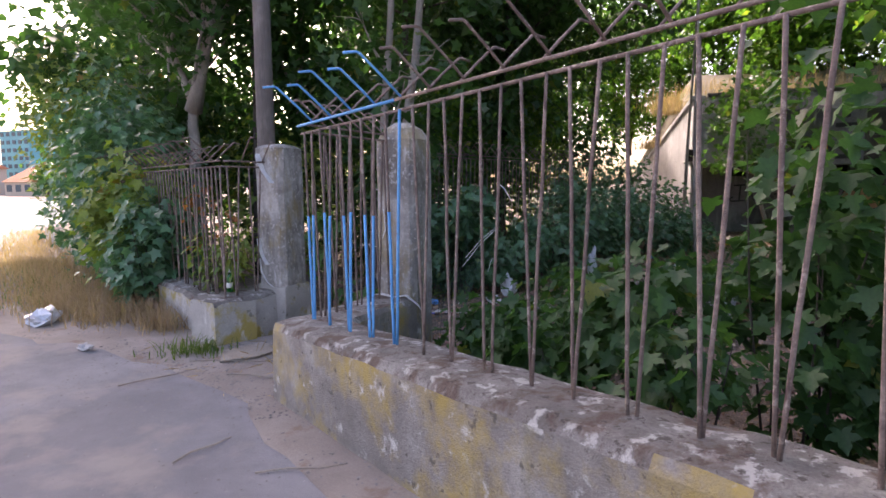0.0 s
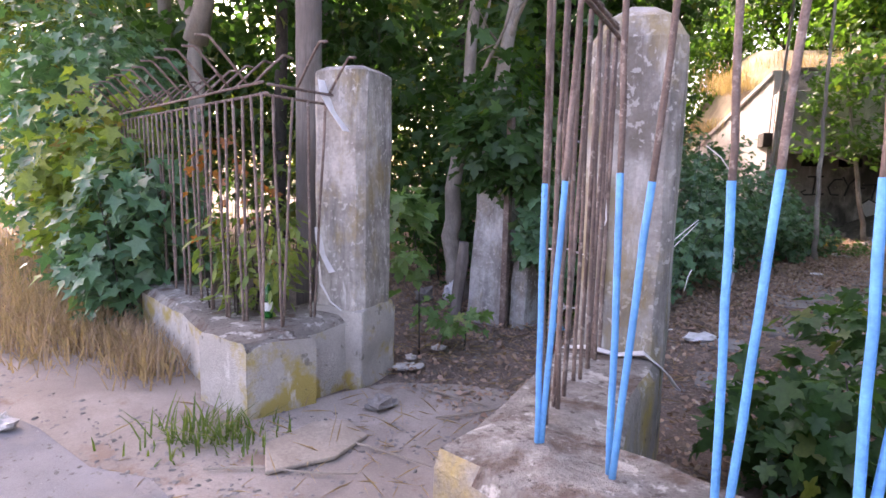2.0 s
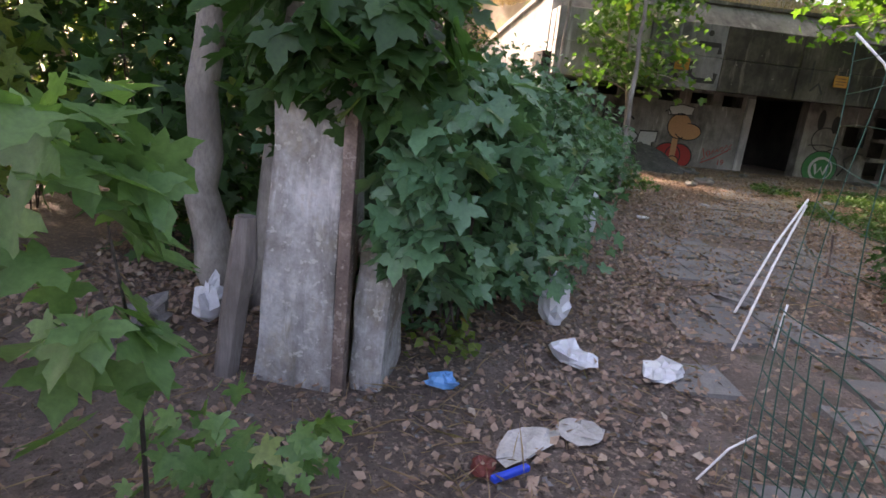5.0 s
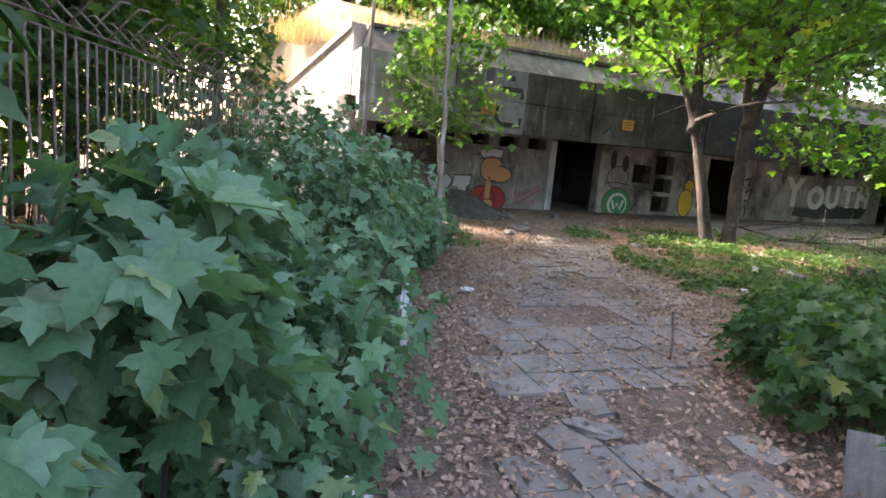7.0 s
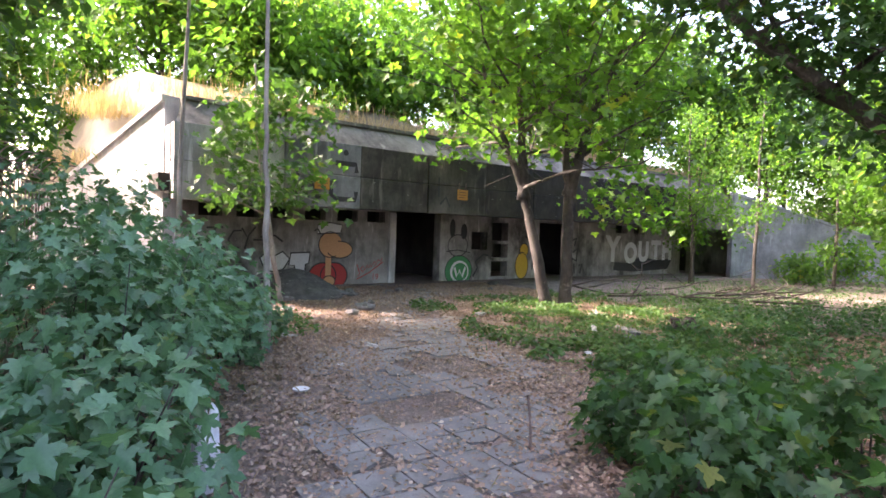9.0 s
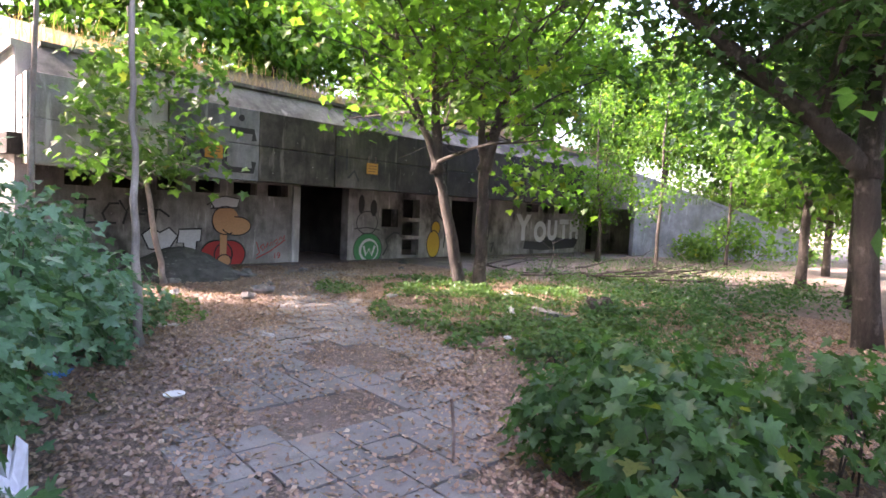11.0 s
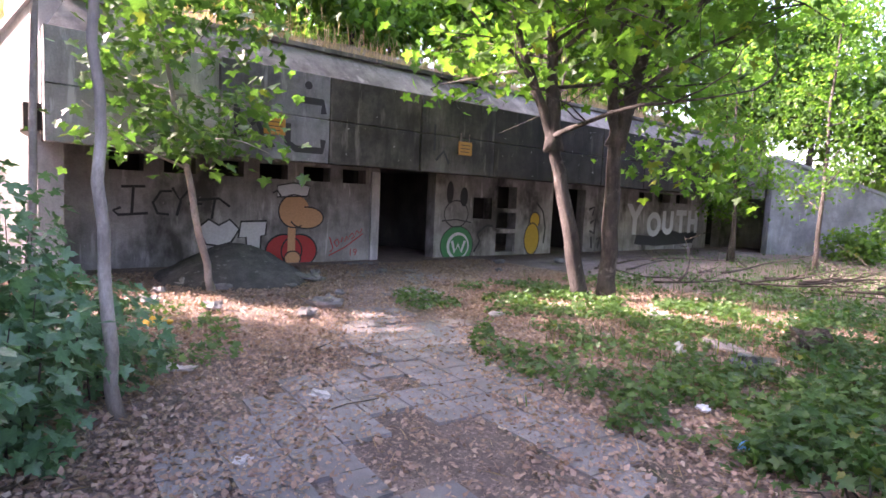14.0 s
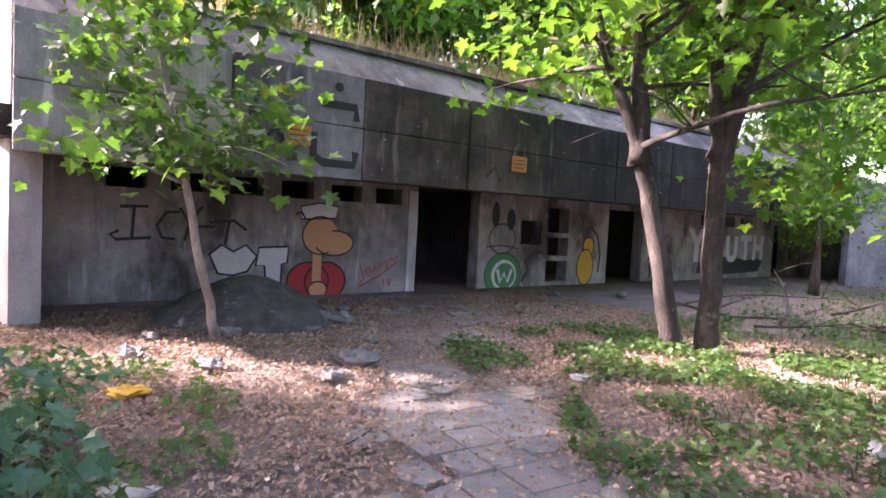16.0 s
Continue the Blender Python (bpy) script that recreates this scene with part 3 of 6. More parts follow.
# ---- old gatepost, pole and litter at the gate ----
def old_post():
    t = thing("old_gatepost", "short limewashed concrete gatepost with a rusty angle iron", "post", at=Matrix.Translation((-0.70, 1.20, 0)) @ Matrix.Rotation(radians(-14), 4, 'Z'))
    part("post", bevelled(Geo().add([(-0.27, -0.17, -0.1), (0.12, -0.17, -0.1), (0.12, 0.17, -0.1), (-0.27, 0.17, -0.1), (-0.17, -0.14, 1.60), (0.10, -0.14, 1.56), (0.10, 0.14, 1.56), (-0.17, 0.14, 1.60)], [(3, 2, 1, 0), (4, 5, 6, 7), (0, 1, 5, 4), (1, 2, 6, 5), (2, 3, 7, 6), (3, 0, 4, 7)]), 0.012, 2, 0.03, 5), M_WHITEPOST, t)
    part("rear_block", bevelled(Geo().box((0.175, -0.10, -0.1), (0.33, 0.2, 0.70)), 0.012, 1, 0.03, 4), M_WHITEPOST, t)
    part("broken_stake", Geo().tube([(-0.40, -0.16, -0.1), (-0.36, -0.16, 0.25), (-0.30, -0.19, 0.55), (-0.29, -0.19, 0.74)], [0.055, 0.06, 0.062, 0.045], 7), M_POLE, t, "splintered wooden stake leaning on the post")
    part("angle_iron", bevelled(Geo().box((0.115, -0.20, -0.1), (0.17, -0.14, 1.9)).box((0.115, -0.14, -0.1), (0.127, -0.08, 1.9)), 0.003, 1), M_RUST, t, "rusty steel angle")


old_post()
pole = thing("utility_pole", "weathered grey wooden pole standing behind the pillar", "pole")
px_, py_ = -2.48, 0.72
part("shaft", Geo().tube([(px_, py_, -0.2), (px_ + 0.01, py_, 3), (px_ + 0.03, py_, 8.5)], [0.125, 0.12, 0.10], 14), M_POLE, pole, smooth=True)


def bottle():
    x, y = -1.60, -1.10
    t = thing("beer_bottle", "empty green glass bottle with white label on the wall", "bottle", at=Matrix.Translation((x, y, 0.462)))
    prof = [(0.0, 0), (0.031, 0.0), (0.033, 0.006), (0.033, 0.15), (0.028, 0.175), (0.016, 0.205), (0.0135, 0.24), (0.015, 0.243), (0.015, 0.252), (0.011, 0.254)]
    g = Geo()
    n = 20
    for r, z in prof:
        for s in range(n):
            a = 2 * math.pi * s / n
            g.v.append((r * math.cos(a), r * math.sin(a), z))
    for j in range(len(prof) - 1):
        for s in range(n):
            g.f.append((j * n + s, j * n + (s + 1) % n, (j + 1) * n + (s + 1) % n, (j + 1) * n + s))
    m, tr, b = material("green_glass")
    b.inputs["Base Color"].default_value = (0.01, 0.22, 0.04, 1)
    b.inputs["Transmission Weight"].default_value = 0.55
    b.inputs["Roughness"].default_value = 0.08
    part("body", g, m, t, smooth=True)
    part("label", Geo().tube([(0, 0, 0.045), (0, 0, 0.10)], 0.0338, 20, caps=False), M_WHITE, t, "white paper label", True)
    part("neck_foil", Geo().tube([(0, 0, 0.212), (0, 0, 0.246)], [0.0175, 0.0165], 16, caps=False), M_WHITE, t, "white neck foil", True)


bottle()


def ribbon(pts, width, up=(0, 0, 1)):
    g = Geo()
    pts = [Vector(p) for p in pts]
    for i, p in enumerate(pts):
        d = (pts[min(i + 1, len(pts) - 1)] - pts[max(i - 1, 0)]).normalized()
        s = d.cross(Vector(up)).normalized()
        w = width * (0.8 + 0.4 * abs(math.sin(i * 1.7)))
        g.v += [tuple(p - s * w), tuple(p + s * w), tuple(p + s * w * 0.9 + d.cross(s) * 0.004), tuple(p - s * w * 0.9 + d.cross(s) * 0.004)]
    for i in range(len(pts) - 1):
        k = 4 * i
        for a, b in ((0, 1), (1, 2), (2, 3), (3, 0)):
            g.f.append((k + a, k + b, k + 4 + b, k + 4 + a))
    return g


def crumple(name, label, category, at, sx, sy, sz, mat, seed, cuts=6):
    g = Geo()
    n, k = 12, 7
    for j in range(k):
        th = math.pi * (j + 0.5) / k
        for i in range(n):
            a = 2 * math.pi * i / n
            p = Vector((math.cos(a) * math.sin(th), math.sin(a) * math.sin(th), math.cos(th)))
            w = 1 + 0.55 * noise.noise(p * 1.8 + Vector((seed, 0, 0))) + 0.3 * noise.noise(p * 5 + Vector((0, seed, 0)))
            g.v.append((p.x * sx * w, p.y * sy * w, max(0.0, (p.z * 0.5 + 0.42) * sz * w)))
    for j in range(k - 1):
        for i in range(n):
            g.f.append((j * n + i, (j + 1) * n + i, (j + 1) * n + (i + 1) % n, j * n + (i + 1) % n))
    g.f += [tuple(range(n)), tuple((k - 1) * n + i for i in reversed(range(n)))]
    return tagged(part(name, g, mat, at=Matrix.Translation(at) @ Matrix.Rotation(seed, 4, 'Z')), label, category)


# ---- the bunker ----
FY, WY = 12.95, 15.34          # face of the hanging panels, face of the wall behind
LX, RX = 3.40, 26.3


def slab_wall(name, label, x0, x1, y0, y1, z0, z1, holes, mat):
    """A wall with openings cut through: built of butted blocks round the holes."""
    xs = sorted({x0, x1, *[h[0] for h in holes], *[h[1] for h in holes]})
    zs = sorted({z0, z1, *[h[2] for h in holes], *[h[3] for h in holes]})
    idx, g = {}, Geo()

    def solid(i, j):
        if not (0 <= i < len(xs) - 1 and 0 <= j < len(zs) - 1):
            return False
        cx, cz = (xs[i] + xs[i + 1]) / 2, (zs[j] + zs[j + 1]) / 2
        return not any(h[0] < cx < h[1] and h[2] < cz < h[3] for h in holes)

    def vid(i, j, k):
        key = (i, j, k)
        if key not in idx:
            idx[key] = len(g.v)
            g.v.append((xs[i], (y0, y1)[k], zs[j]))
        return idx[key]

    for i in range(len(xs) - 1):
        for j in range(len(zs) - 1):
            if not solid(i, j):
                continue
            g.f.append((vid(i, j, 0), vid(i + 1, j, 0), vid(i + 1, j + 1, 0), vid(i, j + 1, 0)))
            g.f.append((vid(i, j, 1), vid(i, j + 1, 1), vid(i + 1, j + 1, 1), vid(i + 1, j, 1)))
            if not solid(i - 1, j):
                g.f.append((vid(i, j, 0), vid(i, j + 1, 0), vid(i, j + 1, 1), vid(i, j, 1)))
            if not solid(i + 1, j):
                g.f.append((vid(i + 1, j, 0), vid(i + 1, j, 1), vid(i + 1, j + 1, 1), vid(i + 1, j + 1, 0)))
            if not solid(i, j - 1):
                g.f.append((vid(i, j, 0), vid(i, j, 1), vid(i + 1, j, 1), vid(i + 1, j, 0)))
            if not solid(i, j + 1):
                g.f.append((vid(i, j + 1, 0), vid(i + 1, j + 1, 0), vid(i + 1, j + 1, 1), vid(i, j + 1, 1)))
    return tagged(part(name, g, mat), label, "wall", kind="structure")


SLOTS = [(4.55, 5.12), (5.47, 6.05), (6.42, 7.0), (7.33, 7.96), (8.32, 8.98), (9.3, 9.92)]
HOLES = [(a, b, 1.80, 2.12) for a, b in SLOTS]
HOLES += [(10.32, 12.05, -0.3, 2.25), (13.4, 14.12, 1.02, 1.62), (14.33, 15.12, 0.08, 0.62), (14.33, 15.12, 0.74, 1.22), (14.33, 15.12, 1.34, 1.98),
          (16.75, 18.38, -0.3, 2.05), (21.5, 22.4, 1.78, 2.12), (22.8, 23.7, 1.78, 2.12), (24.1, 25.0, 1.78, 2.12), (26.7, 27.9, -0.3, 1.95)]
slab_wall("wall_bunker_front", "grey concrete bunker wall with graffiti and dark openings", LX, 29.5, WY, WY + 0.35, -0.3, 2.6, HOLES, M_BUNKER)
tagged(part("jamb", bevelled(Geo().box((10.07, WY - 0.05, -0.1), (10.30, WY + 0.2, 2.1)), 0.02, 2, 0.012, 2), M_PALE), "pale chipped concrete door jamb", "door jamb", kind="structure")
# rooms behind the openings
# back wall, floor and partitions share one near-black colour
tagged(part("wall_room_back", Geo().box((LX, WY + 3.2, -0.3), (29.5, WY + 3.4, 2.6)), M_DARK), "dark back wall of the bunker rooms", "wall", kind="structure")
tagged(part("floor", Geo().box((LX - 0.3, WY - 0.02, -0.4), (29.5, WY + 3.3, -0.06)), M_DARK), "dark concrete floor inside the bunker", "floor", kind="structure")
# ceiling shares the near-black colour of the middle fascia panels
tagged(part("ceiling", Geo().box((LX - 0.2, FY + 0.31, 2.25), (29.5, WY + 3.3, 2.6)), M_SOOT), "dark concrete ceiling of the porch and rooms", "ceiling", kind="structure")
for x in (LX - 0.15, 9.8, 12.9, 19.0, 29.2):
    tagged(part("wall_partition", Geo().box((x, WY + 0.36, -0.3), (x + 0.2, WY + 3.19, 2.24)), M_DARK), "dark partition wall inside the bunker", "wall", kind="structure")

fascia = thing("fascia", "hanging row of dark concrete panels above the entrances", "facade", kind="structure")
SEAM = [LX, 5.72, 7.66, 9.72, 11.78, 13.8, 15.85, 17.9, 19.95, 22.0, 24.1, RX]
for k in range(len(SEAM) - 1):
    a, b = SEAM[k] + 0.012, SEAM[k + 1] - 0.012
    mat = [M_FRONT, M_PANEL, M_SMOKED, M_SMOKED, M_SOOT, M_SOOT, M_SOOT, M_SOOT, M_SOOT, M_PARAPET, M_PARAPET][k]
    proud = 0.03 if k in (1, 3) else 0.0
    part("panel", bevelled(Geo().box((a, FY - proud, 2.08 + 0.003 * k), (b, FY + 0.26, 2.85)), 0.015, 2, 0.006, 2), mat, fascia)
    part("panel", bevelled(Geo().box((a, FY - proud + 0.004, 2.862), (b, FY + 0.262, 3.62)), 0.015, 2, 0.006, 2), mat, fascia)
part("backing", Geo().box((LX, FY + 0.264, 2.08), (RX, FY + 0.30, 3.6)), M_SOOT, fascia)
par = Geo()
for j, x in enumerate(np.linspace(LX + 0.35, RX, 23)):
    w = 0.02 * noise.noise(Vector((x, 0, 3)))
    zt = 4.20 + w
    par.v += [(x - 0.3 * (j == 0), FY + 0.10, 3.6), (x, FY + 0.72, zt), (x, FY + 0.64, zt + 0.005), (x, FY + 0.64, zt + 0.08), (x, FY + 1.3, zt + 0.10), (x, FY + 1.3, 3.5)]
for j in range(22):
    for s in range(6):
        par.f.append((j * 6 + s, (j + 1) * 6 + s, (j + 1) * 6 + (s + 1) % 6, j * 6 + (s + 1) % 6))
par.f += [tuple(range(6)), tuple(22 * 6 + s for s in reversed(range(6)))]
tagged(part("parapet", par, M_PARAPET), "stained grey concrete parapet with grass growing over it", "parapet", kind="structure")


def wing(name, label, a, b, za, zb, mat, thick=0.35):
    a, b = Vector((*a, 0)), Vector((*b, 0))
    d = (b - a).normalized()
    n = Vector((d.y, -d.x, 0))
    if n.y < 0:
        n = -n
    g = Geo()
    k = 8
    for j in range(k + 1):
        p = a.lerp(b, j / k)
        z = za + (zb - za) * j / k
        for q, zz in ((p, -0.3), (p, z), (p - n * 0.06, z), (p - n * 0.06, z + 0.12), (p + n * thick, z + 0.12), (p + n * thick, -0.3)):
            g.v.append((q.x, q.y, zz))
    for j in range(k):
        for s in range(6):
            g.f.append((j * 6 + s, (j + 1) * 6 + s, (j + 1) * 6 + (s + 1) % 6, j * 6 + (s + 1) % 6))
    g.f += [tuple(range(6)), tuple(k * 6 + s for s in reversed(range(6)))]
    return tagged(part(name, g, mat), label, "wall", kind="structure")


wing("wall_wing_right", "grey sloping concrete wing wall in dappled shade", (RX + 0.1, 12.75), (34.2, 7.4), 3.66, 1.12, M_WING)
wing("wall_wing_left", "whitewashed sloping concrete wing wall in the sun", (LX - 0.02, FY + 0.70), (0.5, 21.6), 4.12, 0.65, M_SUNLIT_WHITE)
tagged(part("wall_bunker_side", Geo().box((RX + 2.9, 12.9, -0.3), (RX + 3.2, WY, 2.24)), M_BUNKER), "concrete end wall of the porch", "wall", kind="structure")

# The sun on this end face is put into its pale colour.
tagged(part("roof_slab_end", bevelled(Geo().box((LX + 0.01, FY + 0.31, 2.2), (LX + 0.25, WY + 0.3, 3.60)), 0.02, 2, 0.01, 2), M_PALE), "sunlit pale end of the bunker roof slab", "wall", kind="structure")

# earth bank over the bunker
bank = Geo()
bx = np.concatenate([np.linspace(-30, -2, 12), np.linspace(-1, 5, 25), np.linspace(6, 60, 37)])
by = [FY + 0.95, FY + 1.7, FY + 4, FY + 8, FY + 14, FY + 24, FY + 60]
for x in bx:
    edge = 4.22
    if x < LX:
        edge = max(0.0, 4.2 - (LX - x) * 1.2)
    if x > RX:
        edge = max(0.0, 3.85 - (x - RX) * 0.32)
    for j, y in enumerate(by):
        shift = 0.0
        if x > RX:
            shift = -0.4 - min(9.0, (x - RX)) * 0.66
        if x < LX:
            shift = min(8.5, (LX - x) * 2.76)
        rise = edge + [0, 0.35, 1.0, 1.7, 2.2, 2.4, 2.4][j] * (0.4 + 0.6 * edge / 4)
        bank.v.append((x, y + shift * (1 if j < 5 else 0.3), rise + 0.25 * noise.noise(Vector((x * 0.5, y * 0.5, 2))) * (j > 0)))
nb = len(by)
for i in range(len(bx) - 1):
    for j in range(nb - 1):
        bank.f.append((i * nb + j, (i + 1) * nb + j, (i + 1) * nb + j + 1, i * nb + j + 1))
M_BANK = surface("dry_grassy_bank", (0.13, 0.105, 0.07), (0.26, 0.215, 0.15), 1.2, 30, 0.95, 0.8, [(0.7, 0.5, 0.15, (0.10, 0.14, 0.03), 0.8)])
tagged(part("bank", bank, M_BANK, smooth=True), "earth bank with dry grass over the bunker roof", "bank", kind="structure")

# ---- trees and shrubs ----
def limb_path(base, direction, length, rise, r, n=7, wander=0.12):
    p = Vector(base)
    d = Vector(direction).normalized()
    pts = [p.copy()]
    for _ in range(n):
        d = (d + Vector((r.normal(0, wander), r.normal(0, wander), r.normal(0, wander * 0.6) + rise))).normalized()
        p = p + d * (length / n)
        pts.append(p.copy())
    return pts


def tree(name, label, stems, mat, leaf_mat, leaf_size, n_leaves, seed, shape=SIMPLE, limbs=7, limb_len=(1.2, 2.6), clear=0.45, radius=0.09, spread=0.36, rise=0.03, droop=0.5, twigs=3, group="", category="tree", extra=(), el=(0.25, 0.9), low=None, above=0.0):
    """stems: lists of points from the ground up."""
    r = np.random.default_rng(seed)
    t = thing(name, label, category, group)
    wood = Geo()
    tips = []
    for st in stems:
        pts = [Vector(p) for p in st]
        fine = []
        for i in range(len(pts) - 1):
            for k in range(4):
                q = pts[i].lerp(pts[i + 1], k / 4)
                fine.append(q + Vector((r.normal(0, 0.012), r.normal(0, 0.012), 0)) * (1 if i + k else 0))
        fine.append(pts[-1])
        n = len(fine)
        rad = [radius * (1.22 if i == 0 else 1.0) * (1 - 0.72 * (i / (n - 1)) ** 1.1) for i in range(n)]
        wood.tube(fine, rad, 10)
        for k in range(limbs):
            f = clear + (1 - clear) * (k + r.random()) / limbs
            i = min(n - 2, int(f * (n - 1)))
            a = 2.399 * k + r.uniform(-0.5, 0.5) + seed
            tilt = r.uniform(*el)
            d = Vector((math.cos(a) * math.cos(tilt), math.sin(a) * math.cos(tilt), math.sin(tilt)))
            L = r.uniform(*limb_len) * (1.15 - 0.5 * f)
            lp = limb_path(fine[i], d, L, rise, r)
            r0 = rad[i] * 0.5
            wood.tube(lp, [max(0.004, r0 * (1 - 0.85 * j / (len(lp) - 1))) for j in range(len(lp))], 6)
            tips += lp[3:]
            for _ in range(twigs):
                j = r.integers(2, len(lp))
                d2 = Vector((r.normal(), r.normal(), r.normal(0.1, 0.5))).normalized()
                tp = limb_path(lp[j], d2, L * r.uniform(0.25, 0.55), 0.0, r, 4, 0.2)
                wood.tube(tp, [max(0.0025, r0 * 0.32 * (1 - 0.8 * q / 4)) for q in range(5)], 5)
                tips += tp[1:]
        tips.append(fine[-1])
    for p in extra:
        tips.append(Vector(p))
    part("trunk", wood, mat, t, smooth=True)
    tips = np.array([tuple(p) for p in tips])
    share = len(extra) / len(tips) if not above else above
    idx = np.where(r.random(n_leaves) < share, len(tips) - 1 - r.integers(0, max(1, len(extra)), n_leaves), r.integers(0, max(1, len(tips) - len(extra)), n_leaves))
    off = r.normal(0, spread, (n_leaves, 3)) * np.array([1, 1, 0.65])
    spots = tips[idx] + off
    if low is not None:
        spots = spots[(spots[:, 2] > low[0]) | (spots[:, 0] > low[1])]
    part("crown", leaf_mesh("crown", leaves(spots, leaf_size, shape, droop, seed), leaf_mat), None, t)
    return t


def shrub(name, label, centre, radii, n, size, mat, seed, shape=MAPLE, stems=6, droop=0.55, category="shrub", group="", hollow=0.55, clump=0.24, clumps=22):
    t = thing(name, label, category, group)
    r = np.random.default_rng(seed)
    x, y, z = centre
    wood = Geo()
    for k in range(stems):
        a = 2.4 * k
        top = Vector((x + radii[0] * 0.75 * math.cos(a) * r.random(), y + radii[1] * 0.75 * math.sin(a) * r.random(), z + radii[2] * r.uniform(0.1, 0.8)))
        foot = Vector((x + 0.12 * math.cos(a), y + 0.12 * math.sin(a), -0.02))
        mid = foot.lerp(top, 0.5) + Vector((r.normal(0, 0.05), r.normal(0, 0.05), 0.08))
        part("stem", Geo().tube([foot, mid, top], [0.008, 0.006, 0.0025], 5), M_BARK, t, smooth=True)
    p, o = blob_points(centre, radii, n, seed, hollow, clump, clumps)
    keep = (p[:, 2] > 0.04) & (np.linalg.norm(o, axis=1) < 1.15)
    p, o = p[keep], o[keep]
    part("foliage", leaf_mesh("foliage", leaves(p, size, shape, droop, seed, out=o), mat), None, t)
    return t


# saplings and shrubs inside the gate
LBL = "leafy young maple shrub with broad green leaves"
inner_shrubs = [
    ((2.0, 8.9, 1.15), (0.6, 0.6, 1.15), 560, 0.125), ((1.15, 8.6, 1.2), (0.65, 0.6, 1.2), 560, 0.12), ((0.35, 8.3, 1.2), (0.6, 0.6, 1.1), 420, 0.12),
    ((-0.75, 2.5, 0.62), (0.5, 0.5, 0.55), 300, 0.17), ((0.15, 2.9, 0.55), (0.75, 0.7, 0.55), 620, 0.13), ((0.9, 3.7, 0.55), (0.7, 0.7, 0.60), 620, 0.12),
    ((1.15, 5.0, 0.75), (0.85, 0.9, 0.85), 950, 0.115), ((1.9, 6.2, 0.75), (0.75, 0.8, 0.85), 850, 0.11), ((0.15, 4.6, 0.3), (0.5, 0.6, 0.3), 300, 0.115),
    ((2.2, 7.6, 0.7), (0.7, 0.7, 0.8), 600, 0.10), ((1.0, 7.2, 0.9), (0.8, 0.9, 1.0), 700, 0.10), ((3.25, 8.15, 0.45), (0.5, 0.5, 0.5), 330, 0.11), ((2.75, 7.3, 0.5), (0.45, 0.45, 0.6), 330, 0.12), ((2.75, 8.8, 0.85), (0.5, 0.5, 0.9), 430, 0.11), ((3.55, 9.6, 0.3), (0.5, 0.5, 0.32), 260, 0.08),
]
# Sky light on these shrubs is put into their paler leaf colour.
for k, (c, rr, n, s) in enumerate(inner_shrubs):
    shrub("maple_shrub", LBL, c, rr, int(n * 1.55), s * 0.78, M_LEAF_SKYLIT, 200 + k, group="shrubs beside the path")
right_shrubs = [
    ((3.85, 2.1, 0.40), (0.55, 0.5, 0.42), 420, 0.13), ((4.7, 2.6, 0.42), (0.7, 0.6, 0.45), 560, 0.12), ((4.35, 3.0, 0.30), (0.5, 0.4, 0.32), 360, 0.11),
    ((5.9, 3.0, 0.16), (0.8, 0.6, 0.18), 300, 0.10), ((5.2, 1.7, 0.42), (0.7, 0.6, 0.45), 520, 0.12), ((6.9, 2.6, 0.22), (0.9, 0.8, 0.25), 320, 0.10), ((6.2, 4.2, 0.14), (0.8, 0.5, 0.16), 240, 0.08),
    ((3.0, 0.9, 0.40), (0.5, 0.55, 0.45), 380, 0.11),
]
# Darker leaf copy than across the path: the shade here is coloured in.
for k, (c, rr, n, s) in enumerate(right_shrubs):
    shrub("maple_shrub", "low spreading maple shrub with green leaves", c, rr, int(n * 1.5), s * 0.76, M_LEAF, 300 + k, group="shrubs beside the path")
behind_fence = [((2.35, -1.75, 0.3), (0.5, 0.45, 0.32), 320, 0.13), ((2.95, -2.35, 0.36), (0.5, 0.4, 0.38), 340, 0.13), ((3.7, -2.75, 0.6), (0.6, 0.45, 0.6), 420, 0.14),
                ((4.45, -3.0, 1.1), (0.55, 0.5, 1.0), 560, 0.15), ((5.3, -3.2, 0.7), (0.6, 0.5, 0.75), 420, 0.14), ((3.9, -3.35, 0.62), (0.35, 0.3, 0.3), 120, 0.12), ((3.2, -1.0, 0.4), (0.9, 0.8, 0.45), 500, 0.12)]
# Shade behind the bars is put into the darker leaf copy.
for k, (c, rr, n, s) in enumerate(behind_fence):
    shrub("maple_shrub", "dark green maple shrub growing behind the bars", (*G(c[0], c[1]), c[2]), rr, int(n * 1.3), s * 0.82, M_LEAF, 400 + k, group="shrubs behind the fence")
# shrub hanging over the old gatepost
gp = (-0.25, 1.98)
